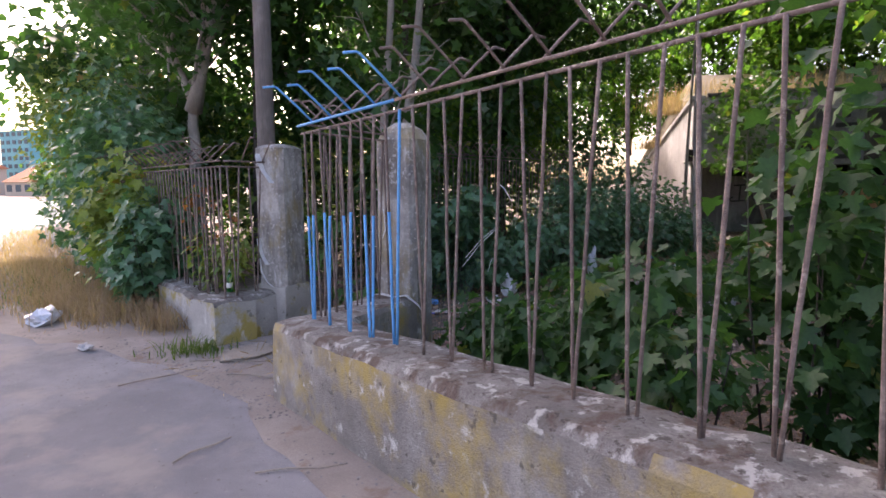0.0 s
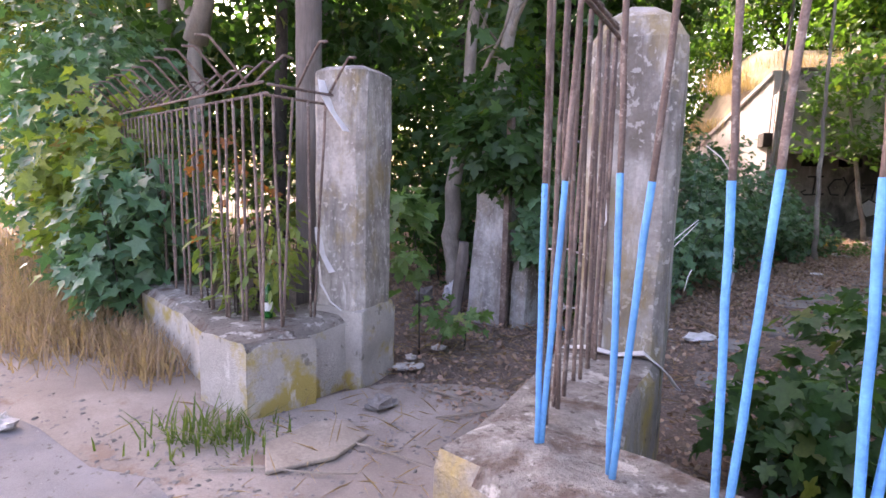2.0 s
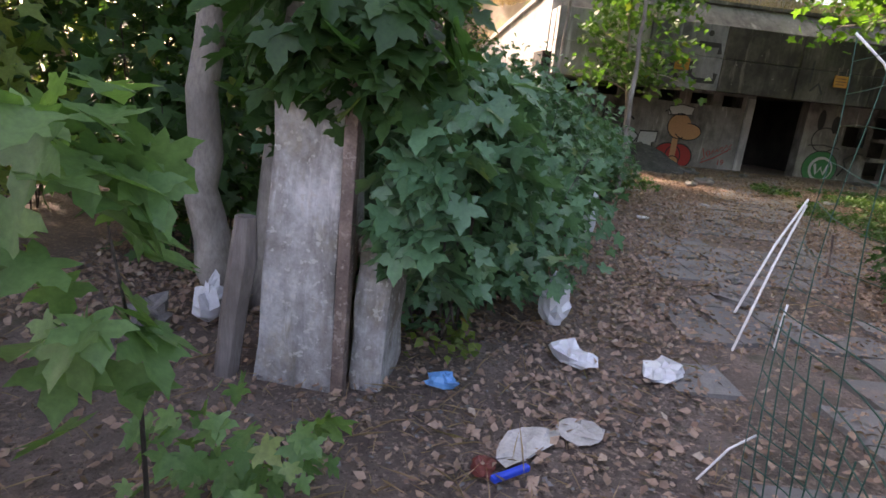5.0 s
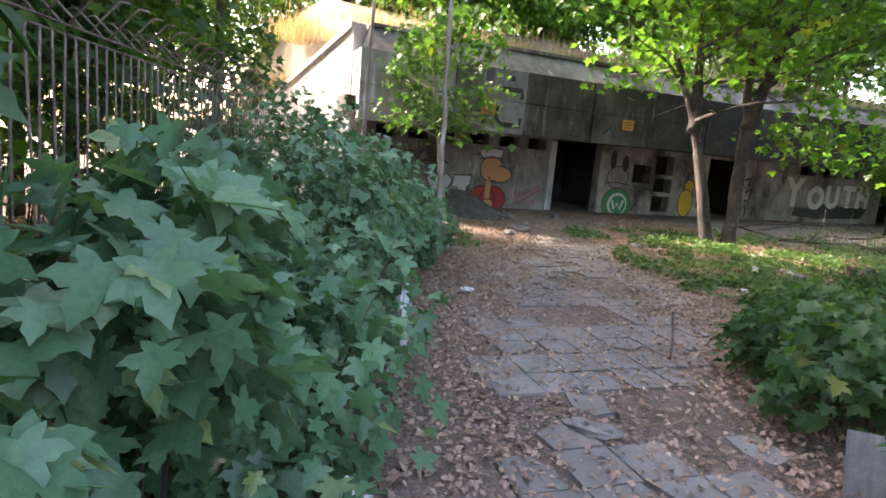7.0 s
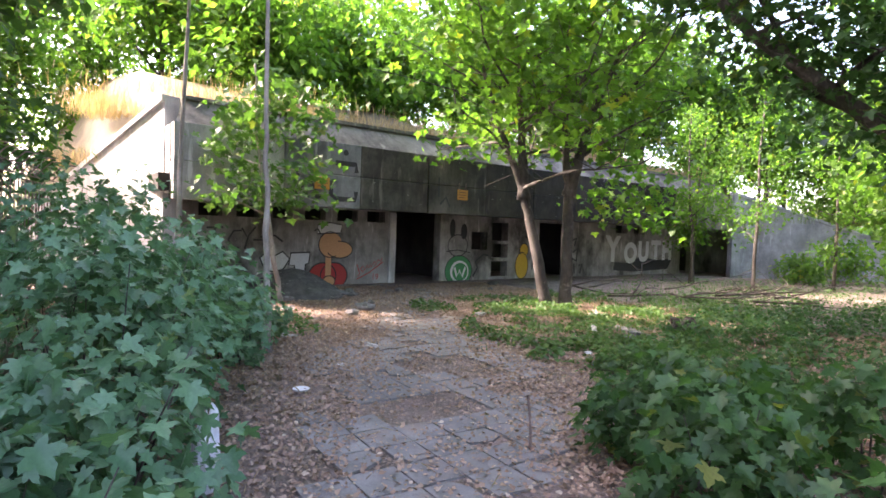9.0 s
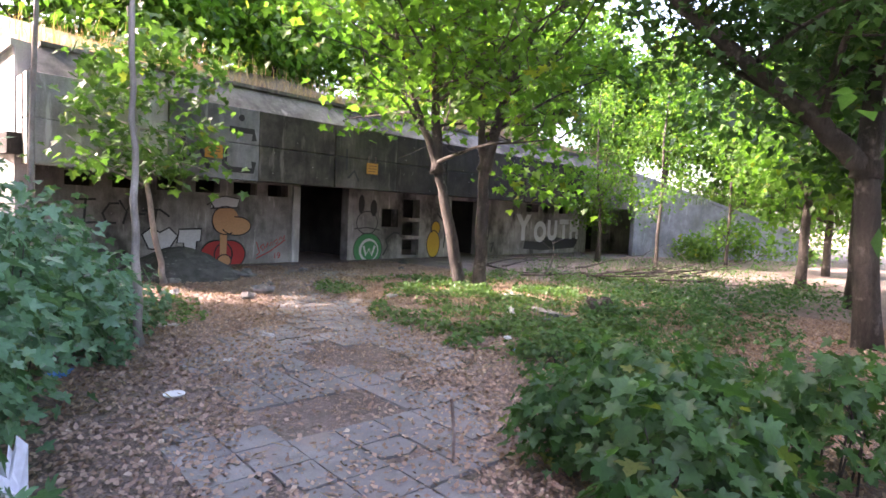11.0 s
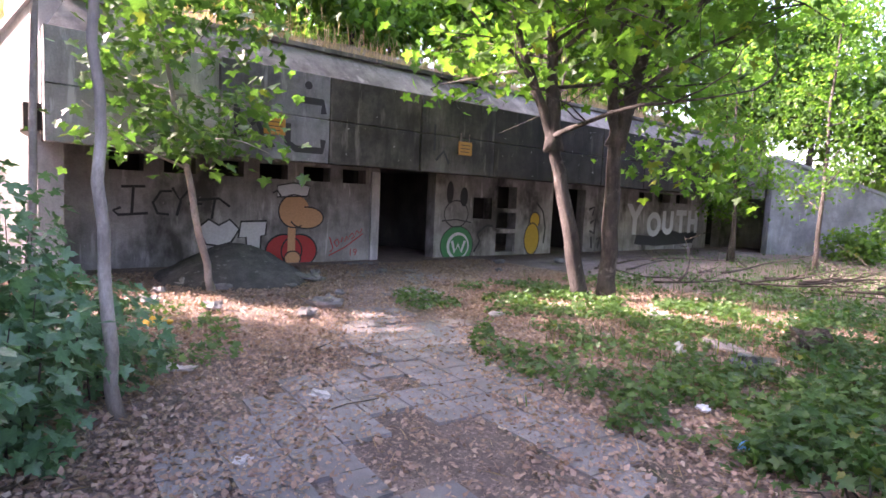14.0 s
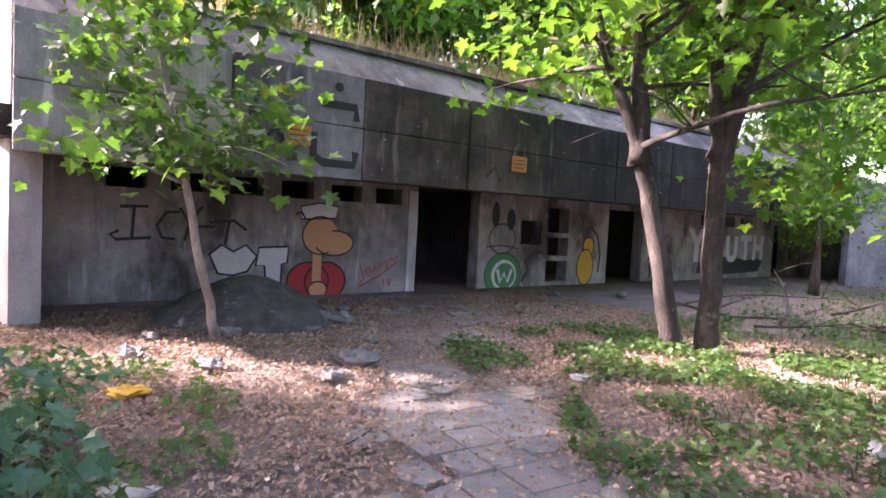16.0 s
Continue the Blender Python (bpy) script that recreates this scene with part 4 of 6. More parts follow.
# Five blobs take the skylit leaf colour, the others the darker copy.
for k, (c, rr, n, s) in enumerate([((-0.84, 1.62, 1.75), (0.52, 0.42, 0.75), 600, 0.165), ((-0.10, 1.78, 1.02), (0.44, 0.4, 0.44), 330, 0.165), ((0.38, 2.5, 0.52), (0.66, 0.72, 0.55), 760, 0.12), ((gp[0] + 0.15, gp[1] - 0.25, 0.22), (0.5, 0.25, 0.2), 180, 0.10), ((-0.66, 0.98, 1.58), (0.44, 0.20, 0.40), 300, 0.165), ((-0.24, 0.99, 0.90), (0.26, 0.16, 0.42), 170, 0.15), ((0.10, 2.35, 1.22), (0.38, 0.36, 0.36), 220, 0.165), ((gp[0] - 1.6, gp[1] + 1.6, 1.0), (0.9, 0.8, 1.0), 700, 0.13)]):
    shrub("maple_shrub", "dense dark maple foliage around the old gatepost", c, rr, int(n * 1.4), s * 0.82, M_LEAF_SKYLIT if k in (1, 2, 3, 5, 6) else M_LEAF, 450 + k, stems=0 if k in (4, 5) else 1 if k == 0 else 6, group="shrubs at the gate")
shrub("maple_shrub", "pale green branch with yellow-edged leaves by the pillar", (-1.12, -0.04, 0.85), (0.15, 0.20, 0.48), 62, 0.14, M_LEAF_GATE, 470, stems=1, group="shrubs at the gate")
shrub("maple_shrub", "low yellowing branch with brown-edged leaves by the pillar", (-0.84, 0.22, 0.26), (0.30, 0.2, 0.2), 80, 0.08, M_LEAF_GATE, 471, stems=1, group="shrubs at the gate")
shrub("ash_shrub", "shrub with narrow pale green leaves behind the bars", G3(-0.85, -1.75, 0.8), (0.42, 0.25, 0.42), 620, 0.085, M_LEAF_DRY, 480, LONG, droop=0.5)
shrub("ash_shrub", "withered orange leaves hanging in the bars", G3(-1.1, -1.65, 1.15), (0.55, 0.15, 0.45), 40, 0.07, M_LEAF_RUST, 481)
hedge = [((-2.4, -1.35, 0.8), (0.6, 0.5, 0.75), 700), ((-3.2, -0.9, 1.1), (0.8, 0.7, 1.05), 900), ((-4.4, -0.2, 1.5), (1.1, 0.9, 1.5), 1300), ((-5.8, 0.6, 1.9), (1.3, 1.1, 1.9), 1600), ((-7.6, 1.6, 2.3), (1.5, 1.3, 2.4), 1700), ((-10.2, 3.6, 2.4), (1.6, 1.2, 2.4), 1500)]
# Lighter leaf copies stand for open street sky on the hedge.
for k, (c, rr, n) in enumerate(hedge):
    shrub("hedge_shrub", "tall dense green shrub leaning over the street fence", G3(*c), rr, int(n * 1.7), 0.13, (M_LEAF_SKYLIT, M_LEAF_DRY, M_LEAF_SKYLIT)[k % 3], 500 + k, MAPLE_LITE, group="shrubs along the street", hollow=0.5, clump=0.22, clumps=34)

for k, (x, y, h) in enumerate([(-3.4, 2.6, 1.5), (-2.6, 3.9, 1.7), (-4.6, 3.6, 1.9), (-6.2, 4.6, 2.2), (-3.8, 5.6, 2.2), (-2.6, 6.9, 2.0), (-5.4, 7.4, 2.4), (-2.0, 9.0, 2.0), (-4.4, 10.0, 2.5), (-1.2, 11.4, 2.0), (-8.2, 6.4, 2.4), (-1.9, 2.9, 1.0), (-7.5, 9.5, 2.6), (-10.5, 8.5, 2.8), (6.8, -0.4, 1.1), (8.2, 0.6, 1.2), (8.6, -2.0, 1.6), (6.9, -2.6, 1.4), (11.0, -1.0, 1.5), (11.8, 0.8, 1.2)]):
    shrub("undergrowth_shrub", "dense green undergrowth shrub inside the fence", (x, y, h * 0.85), (h * 0.62, h * 0.62, h * 0.9), int(380 * h), 0.15, M_LEAF if k % 3 else M_LEAF_DRY, 600 + k, MAPLE_LITE, group="undergrowth", clump=0.26, clumps=26)

TALL = ([(-1.9, 4.4, 2.2, 0.9, 1.6), (-1.7, 5.9, 2.5, 1.0, 1.7), (-1.2, 7.4, 2.4, 1.0, 1.6), (-0.6, 9.6, 2.5, 1.1, 1.8), (0.5, 11.6, 2.3, 1.0, 1.6), (-1.6, 12.6, 3.0, 1.4, 2.2), (-1.4, 16.6, 3.2, 1.4, 2.2), (-2.9, 8.6, 3.0, 1.4, 2.2), (-3.6, 4.0, 2.6, 1.2, 1.8)])
for k, (x, y, z, rr, h) in enumerate([(-3.2, 7.4, 4.2, 1.7, 2.4), (-2.2, 10.6, 4.4, 1.9, 2.4), (-5.4, 5.8, 4.4, 1.8, 2.6), (-0.9, 13.6, 4.4, 1.7, 2.4)]):
    shrub("tall_shrub", "tall dense dark green shrub behind the inner fence", (x, y, z), (rr, rr, h), 1900, 0.21, M_LEAF, 690 + k, SIMPLE, group="tall shrubs", clump=0.3, clumps=40)
for k, (x, y, z, rr, h) in enumerate(TALL):
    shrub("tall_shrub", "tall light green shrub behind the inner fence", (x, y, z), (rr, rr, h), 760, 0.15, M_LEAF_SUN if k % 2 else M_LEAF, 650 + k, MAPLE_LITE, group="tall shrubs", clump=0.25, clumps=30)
# Crowns above the view, added to keep sun off yard and path.
for k, (x, y, n) in enumerate([(-2.9, 6.0, 5200), (-2.4, 10.6, 5200), (-4.2, 2.6, 2200), (-1.5, 9.4, 5000), (0.4, 12.8, 5200)]):
    tree("maple_tree", "added high-crowned maple behind the inner fence to shade the yard", [[(x, y, -0.05), (x + 0.1, y, 3.0), (x + 0.2, y - 0.1, 6.0), (x + 0.4, y - 0.2, 10.0)]], M_BARK, M_LEAF, 0.23, n, 152 + k, SIMPLE, limbs=13, limb_len=(2.2, 3.8), clear=0.56, radius=0.1, spread=0.5, el=(0.0, 0.6))

for k, (x, y, rr, h) in enumerate([(26.6, 10.2, 0.8, 0.8), (28.2, 8.6, 1.2, 1.1), (30.2, 6.6, 1.4, 1.2), (32.6, 4.4, 1.6, 1.5), (25.6, 9.4, 0.6, 0.5), (29.2, 9.4, 0.9, 1.3), (35.5, 2.5, 1.8, 1.8)]):
    shrub("weed_bush", "sunlit bright green bush before the wing wall", (x, y, h * 0.8), (rr, rr, h * 0.85), 520, 0.16, M_LEAF_SUN, 680 + k, MAPLE_LITE, group="bushes at the wing wall", clump=0.26, clumps=20)

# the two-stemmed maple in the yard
# The 420 high crown points are unseen leaves, added to shade the yard.
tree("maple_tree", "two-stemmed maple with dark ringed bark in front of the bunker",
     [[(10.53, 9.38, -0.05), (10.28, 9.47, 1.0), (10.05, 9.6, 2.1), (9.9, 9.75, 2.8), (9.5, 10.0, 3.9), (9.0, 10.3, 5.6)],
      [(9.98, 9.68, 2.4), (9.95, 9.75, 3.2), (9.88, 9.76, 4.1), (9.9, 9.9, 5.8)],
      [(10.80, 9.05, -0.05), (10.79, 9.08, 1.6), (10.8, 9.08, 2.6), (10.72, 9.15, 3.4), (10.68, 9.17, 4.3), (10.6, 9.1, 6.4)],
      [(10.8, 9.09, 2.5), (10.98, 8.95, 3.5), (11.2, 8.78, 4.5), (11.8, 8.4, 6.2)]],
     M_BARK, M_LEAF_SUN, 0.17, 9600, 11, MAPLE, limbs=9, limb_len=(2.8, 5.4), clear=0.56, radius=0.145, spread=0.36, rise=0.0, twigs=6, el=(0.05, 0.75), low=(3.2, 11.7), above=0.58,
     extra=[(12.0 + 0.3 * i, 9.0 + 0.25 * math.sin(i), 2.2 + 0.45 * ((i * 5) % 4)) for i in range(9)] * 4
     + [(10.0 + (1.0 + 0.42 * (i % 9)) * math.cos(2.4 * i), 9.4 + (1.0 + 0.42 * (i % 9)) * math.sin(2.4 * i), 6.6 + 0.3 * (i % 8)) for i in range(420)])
# slender young trees in front of the bunker
# Unseen high crown, added above the seen stem to shade the yard.
tree("young_tree", "slender grey-barked young tree beside the path", [[(3.37, 7.65, -0.05), (3.29, 7.61, 1.0), (3.24, 7.58, 2.1), (3.22, 7.58, 3.3), (3.2, 7.6, 6.8), (3.3, 7.7, 11.0)]], M_PALEBARK, M_LEAF, 0.22, 3800, 21, SIMPLE, limbs=14, limb_len=(2.0, 3.8), clear=0.81, radius=0.046, spread=0.5, el=(0.0, 0.5), group="young trees")
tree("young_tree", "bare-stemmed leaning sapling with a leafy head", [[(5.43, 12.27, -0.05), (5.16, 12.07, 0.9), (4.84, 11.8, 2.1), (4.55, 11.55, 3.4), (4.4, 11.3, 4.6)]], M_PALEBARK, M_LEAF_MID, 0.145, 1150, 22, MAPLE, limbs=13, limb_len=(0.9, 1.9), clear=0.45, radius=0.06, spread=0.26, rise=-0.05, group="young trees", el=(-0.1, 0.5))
# Crown above the view is added for shade; the stem is real.
tree("young_tree", "slender young tree in front of the bunker panels", [[(3.12, 11.5, -0.05), (3.17, 11.5, 1.6), (3.22, 11.55, 3.2), (3.35, 11.5, 7.5), (3.4, 11.4, 11.4)]], M_PALEBARK, M_LEAF, 0.22, 3800, 23, SIMPLE, limbs=14, limb_len=(2.0, 3.8), clear=0.76, radius=0.055, spread=0.5, el=(0.0, 0.5), group="young trees")
for k, (x, y, h, lean) in enumerate([(21.0, 11.6, 6.5, -0.4), (21.4, 11.9, 6.0, 0.5), (20.0, 9.0, 7.5, 0.25), (24.0, 8.0, 7.0, 0.1), (27.0, 6.0, 8.0, -0.3)]):
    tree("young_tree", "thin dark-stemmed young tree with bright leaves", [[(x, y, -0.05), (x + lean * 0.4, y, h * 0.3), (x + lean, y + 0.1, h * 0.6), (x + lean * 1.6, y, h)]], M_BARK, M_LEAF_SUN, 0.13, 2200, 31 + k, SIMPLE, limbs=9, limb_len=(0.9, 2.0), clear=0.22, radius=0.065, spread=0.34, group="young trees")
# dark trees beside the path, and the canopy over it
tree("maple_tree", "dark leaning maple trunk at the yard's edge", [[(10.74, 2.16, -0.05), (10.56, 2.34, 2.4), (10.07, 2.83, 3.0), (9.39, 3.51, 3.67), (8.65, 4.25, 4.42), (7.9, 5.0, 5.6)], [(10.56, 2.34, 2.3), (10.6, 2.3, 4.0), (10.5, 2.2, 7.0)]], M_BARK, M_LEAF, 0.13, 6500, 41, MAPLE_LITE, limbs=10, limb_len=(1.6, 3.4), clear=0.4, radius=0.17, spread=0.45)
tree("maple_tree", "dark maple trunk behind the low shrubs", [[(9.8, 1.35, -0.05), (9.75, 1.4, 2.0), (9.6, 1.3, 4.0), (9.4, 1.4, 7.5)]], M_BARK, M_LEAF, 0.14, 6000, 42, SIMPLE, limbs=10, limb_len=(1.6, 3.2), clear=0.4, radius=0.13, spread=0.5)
# Wide crown is an unseen canopy, added to dim the yard.
tree("maple_tree", "dark leaning maple with a wide high crown added to shade the yard", [[(14.2, 1.2, -0.05), (13.8, 1.6, 2.5), (12.4, 2.9, 5.0), (9.2, 5.4, 7.6), (6.6, 6.6, 9.4)], [(12.4, 2.9, 4.9), (11.2, 4.8, 7.6), (9.6, 8.0, 10.0)]], M_BARK, M_LEAF, 0.28, 9000, 43, SIMPLE, limbs=14, limb_len=(2.6, 4.6), clear=0.62, radius=0.15, spread=0.55, el=(-0.1, 0.45))
FOREST = [(15.5, 3.0, 8), (19.0, 4.6, 9), (23, 2.5, 9), (28, 0.5, 10), (33, 2, 10), (38, 6, 10), (14, -1.5, 9), (20, -2, 10), (30, -5, 11), (44, 0, 11), (36, -3, 11), (25, 5.0, 7), (41, 10, 10), (50, 6, 12), (17, 1.0, 7)]
for k, (x, y, h) in enumerate(FOREST):
    q = 0.6 * math.sin(k * 2.1)
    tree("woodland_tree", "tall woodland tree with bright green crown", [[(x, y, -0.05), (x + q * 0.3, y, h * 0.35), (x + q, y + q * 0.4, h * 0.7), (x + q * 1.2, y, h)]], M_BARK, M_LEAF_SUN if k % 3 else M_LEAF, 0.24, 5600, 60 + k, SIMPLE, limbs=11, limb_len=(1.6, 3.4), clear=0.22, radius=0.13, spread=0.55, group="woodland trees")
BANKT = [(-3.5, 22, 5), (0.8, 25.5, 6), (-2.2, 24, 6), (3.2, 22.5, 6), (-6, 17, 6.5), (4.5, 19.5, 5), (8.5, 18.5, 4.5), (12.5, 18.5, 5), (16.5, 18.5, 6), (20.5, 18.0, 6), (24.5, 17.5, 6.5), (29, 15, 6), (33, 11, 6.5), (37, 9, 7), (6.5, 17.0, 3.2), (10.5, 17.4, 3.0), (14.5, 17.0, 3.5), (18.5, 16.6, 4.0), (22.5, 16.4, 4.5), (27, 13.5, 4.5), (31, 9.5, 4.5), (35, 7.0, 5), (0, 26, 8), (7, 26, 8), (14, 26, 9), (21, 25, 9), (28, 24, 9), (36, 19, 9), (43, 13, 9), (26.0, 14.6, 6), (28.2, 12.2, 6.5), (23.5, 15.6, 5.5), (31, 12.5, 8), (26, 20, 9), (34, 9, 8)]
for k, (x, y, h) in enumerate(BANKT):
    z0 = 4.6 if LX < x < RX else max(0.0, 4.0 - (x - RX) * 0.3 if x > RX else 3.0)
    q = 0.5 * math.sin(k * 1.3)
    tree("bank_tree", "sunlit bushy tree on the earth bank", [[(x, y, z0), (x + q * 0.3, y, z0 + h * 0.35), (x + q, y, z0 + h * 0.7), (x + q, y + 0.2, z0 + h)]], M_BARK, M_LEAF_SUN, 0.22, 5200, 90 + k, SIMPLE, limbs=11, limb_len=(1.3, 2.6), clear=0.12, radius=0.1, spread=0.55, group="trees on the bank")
# trees behind the street fence and over the gate

tree("boundary_tree", "pale forked tree rising behind the street fence", [[(-4.55, 1.55, -0.05), (-4.52, 1.52, 1.6), (-4.5, 1.5, 2.9), (-5.1, 1.5, 4.2), (-5.8, 1.4, 6.2)], [(-4.5, 1.5, 2.8), (-4.3, 1.7, 4.0), (-4.2, 1.9, 6.4)], [(-4.5, 1.5, 2.8), (-3.9, 1.3, 3.9), (-3.4, 1.0, 6.0)]], M_PALEBARK, M_LEAF, 0.16, 5200, 118, MAPLE_LITE, limbs=9, limb_len=(1.4, 3.0), clear=0.5, radius=0.115, spread=0.45, group="boundary trees")
for k, (gx, gy, h, r0, n) in enumerate([(-7.6, 4.2, 9, 0.16, 5000), (-11.0, 6.4, 10, 0.18, 5000), (-15.0, 9.6, 10, 0.18, 4500), (-5.5, 5.5, 9, 0.15, 4500), (5.3, -1.5, 9.5, 0.11, 4200), (6.7, -2.3, 9.5, 0.11, 4200), (7.6, -0.4, 10.0, 0.13, 4600), (-2.6, 9.8, 10, 0.14, 4200), (-4.0, 13.5, 10, 0.15, 4200), (-7.0, 11.5, 10, 0.15, 4200), (-9.5, 15.0, 10, 0.15, 4200), (-5.0, 18.0, 10, 0.15, 4200), (7.4, -1.2, 9, 0.14, 4200), (12.5, -4.5, 9, 0.15, 4200)]):
    q = 0.5 * math.sin(k * 2.7)
    tree("boundary_tree", "tall dark green tree behind the boundary fence", [[(gx, gy, -0.05), (gx + q * 0.3, gy, h * 0.3), (gx + q, gy - 0.1, h * 0.65), (gx + q, gy - 0.2, h)]], M_PALEBARK, M_LEAF, 0.2 if 4 <= k <= 6 else 0.27, n, 120 + k, SIMPLE, limbs=12, limb_len=(1.2, 2.4) if 4 <= k <= 6 else (1.6, 3.2), clear=0.2, radius=r0, spread=0.5, group="boundary trees", el=(-0.1, 0.6) if 4 <= k <= 6 else (0.25, 0.9))
# two stems right behind the old gatepost
tree("maple_tree", "curved smooth grey trunks behind the old gatepost", [[(-1.32, 1.95, -0.05), (-1.46, 2.0, 0.5), (-1.48, 2.05, 1.2), (-1.36, 2.1, 2.2), (-1.3, 2.3, 4.5), (-1.4, 2.4, 8)], [(-1.10, 2.05, -0.05), (-1.06, 2.1, 1.0), (-1.0, 2.15, 2.2), (-0.8, 2.3, 4.5), (-0.7, 2.5, 7.5)]], M_PALEBARK, M_LEAF, 0.17, 500, 150, MAPLE, limbs=6, limb_len=(1.2, 2.2), clear=0.6, radius=0.115, spread=0.5)

# ---- litter on the ground ----
def in_path_zone(n, seed, x0, x1, y0, y1):
    r = np.random.default_rng(seed)
    return np.stack([r.uniform(x0, x1, n), r.uniform(y0, y1, n), np.full(n, 0.012)], 1), r


def clear_of(p):
    """Inside the fence only."""
    c = np.array(G(0.6, -1.75))
    return ((p[:, :2] - c) @ np.array(E2[:2])) > 0


p, r = in_path_zone(400000, 5, -2.5, 13, -2.2, 14.5)
w = 0.5 + 0.5 * np.array([noise.noise(Vector((x * 0.8, y * 0.8, 4))) for x, y, _ in p])
mid = np.interp(p[:, 1], [0.2, 2.0, 3.0, 4.6, 6.0, 7.4, 8.7, 10.4, 12.2, 13.8], [1.6, 2.3, 2.7, 3.6, 4.7, 5.6, 6.4, 7.4, 8.6, 9.8])
worn = np.where((np.abs(p[:, 0] - mid) < 0.75) & (p[:, 1] > 1.0), 0.4, 1.0)
p = p[(clear_of(p)) & (r.random(len(p)) < worn * (0.25 + w) * np.where(p[:, 1] < 1.6, 0.4, 1.0))]
p[:, 2] += 0.01 * r.random(len(p))
tagged(part("leaf_litter", leaf_mesh("leaf_litter", leaves(p, 0.035, SIMPLE, 0.0, 9, 0.75), M_LITTER), None), "scattered dry brown fallen leaves", "leaf litter", kind="stuff")


def low_plants(name, label, zones, size, mat, seed, shape=SIMPLE):
    r = np.random.default_rng(seed)
    pts = []
    for (x, y, rx, ry, h, n) in zones:
        a, q = r.uniform(0, 2 * np.pi, n), np.sqrt(r.random(n))
        pts.append(np.stack([x + rx * q * np.cos(a), y + ry * q * np.sin(a), 0.01 + h * r.random(n)], 1))
    pts = np.concatenate(pts)
    w = np.array([noise.noise(Vector((x * 1.1, y * 1.1, 8))) for x, y, _ in pts])
    pts = pts[w > -0.06]
    return tagged(part(name, leaf_mesh(name, leaves(pts, size, shape, 0.15, seed), mat), None), label, "ground cover", kind="stuff")


low_plants("ground_cover", "low green seedlings and ivy covering the yard", [(9.5, 6.8, 3.2, 2.2, 0.12, 7600), (12.5, 8.5, 4, 2.4, 0.14, 5600), (7.2, 5.0, 1.7, 1.0, 0.12, 2400), (9.2, 10.0, 2.0, 1.2, 0.10, 2600), (15, 6, 4, 2.5, 0.15, 3200), (4.0, 9.8, 0.9, 1.5, 0.15, 900), (7.5, 4.0, 1.8, 1.2, 0.2, 1600), (20, 9, 5, 4, 0.25, 2400), (26, 8.5, 3, 3, 0.5, 1500)], 0.07, M_COVER, 77, MAPLE_LITE)
low_plants("ground_cover", "darker knee-high weeds at the yard's shaded side", [(8.6, 3.9, 2.6, 1.3, 0.34, 4200), (11.5, 5.2, 2.4, 1.4, 0.28, 3400), (7.0, 4.4, 1.0, 0.6, 0.18, 1100), (14.5, 4.2, 2.6, 1.6, 0.4, 2600)], 0.065, M_LEAF, 79, MAPLE_LITE)
low_plants("ground_cover", "low dark seedlings around the gate", [(1.9, 0.0, 0.8, 0.6, 0.06, 260), (*G(0.7, 0.9), 0.5, 0.3, 0.1, 200)], 0.06, M_LEAF_DRY, 78)


def grass(name, label, zones, mat, seed, h=(0.15, 0.5), lean=0.25):
    r = np.random.default_rng(seed)
    V, F3 = [], []
    for (ax, ay, bx_, by_, wid, zf, n) in zones:
        t = r.random(n)
        off = r.normal(0, wid, (n, 2))
        x, y = ax + (bx_ - ax) * t + off[:, 0], ay + (by_ - ay) * t + off[:, 1]
        hh = r.uniform(*h, n)
        a = r.uniform(0, 2 * np.pi, n)
        dx, dy = np.cos(a), np.sin(a)
        ln = r.normal(0, lean, n) * hh
        w = 0.004 + 0.003 * r.random(n)
        b = np.stack([x, y, np.full(n, zf)], 1)
        s = np.stack([-dy * w, dx * w, np.zeros(n)], 1)
        mid = b + np.stack([dx * ln * 0.4, dy * ln * 0.4, hh * 0.6], 1)
        top = b + np.stack([dx * ln, dy * ln, hh], 1)
        V.append(np.stack([b - s, b + s, mid + s * 0.8, mid - s * 0.8, top], 1))
    V = np.concatenate(V)
    n = len(V)
    g = Geo()
    g.v = V.reshape(-1, 3)
    base = np.arange(n)[:, None] * 5
    g.f = [base + np.array([[0, 1, 2, 3]]), base + np.array([[3, 2, 4]])]
    return tagged(part(name, leaf_mesh(name, g, mat), None), label, "grass", kind="stuff")


grass("dry_grass", "straw-coloured dry grass along the wall foot", [(*G(-1.3, -2.1), *G(-2.6, -1.55), 0.10, 0.0, 900), (*G(-2.2, -1.9), *G(-4.0, -1.4), 0.28, 0.0, 3000), (*G(-3.5, -1.6), *G(-9, 0.9), 0.5, 0.0, 4200), (*G(-9, 0.9), *G(-17, 5.8), 0.6, 0.0, 2600)], M_GRASS, 5, (0.06, 0.30), 0.9)
grass("green_grass", "green weeds on the verge and at the wall corner", [(*G(-3.6, -1.9), *G(-8, 0.4), 0.4, 0.0, 1500), (*G(-0.55, -2.6), *G(-0.25, -2.5), 0.12, 0.0, 260)], M_GREENGRASS, 6, (0.03, 0.15), 1.0)
grass("green_grass", "patchy green weeds and grass under the maple", [(7.5, 5.5, 12.5, 7.5, 0.9, 0.0, 900), (6.5, 3.8, 10.0, 4.6, 0.6, 0.0, 700), (13, 8, 22, 9, 1.4, 0.0, 2000)], M_COVER, 9, (0.05, 0.22), 0.6)
grass("bank_grass", "dry grass on the bunker roof edge", [(LX + 0.5, FY + 1.15, RX, FY + 1.15, 0.22, 4.22, 6000), (LX, FY + 2.5, RX, FY + 2.5, 1.0, 4.5, 8000)], M_GRASS, 7, (0.15, 0.45), 0.5)
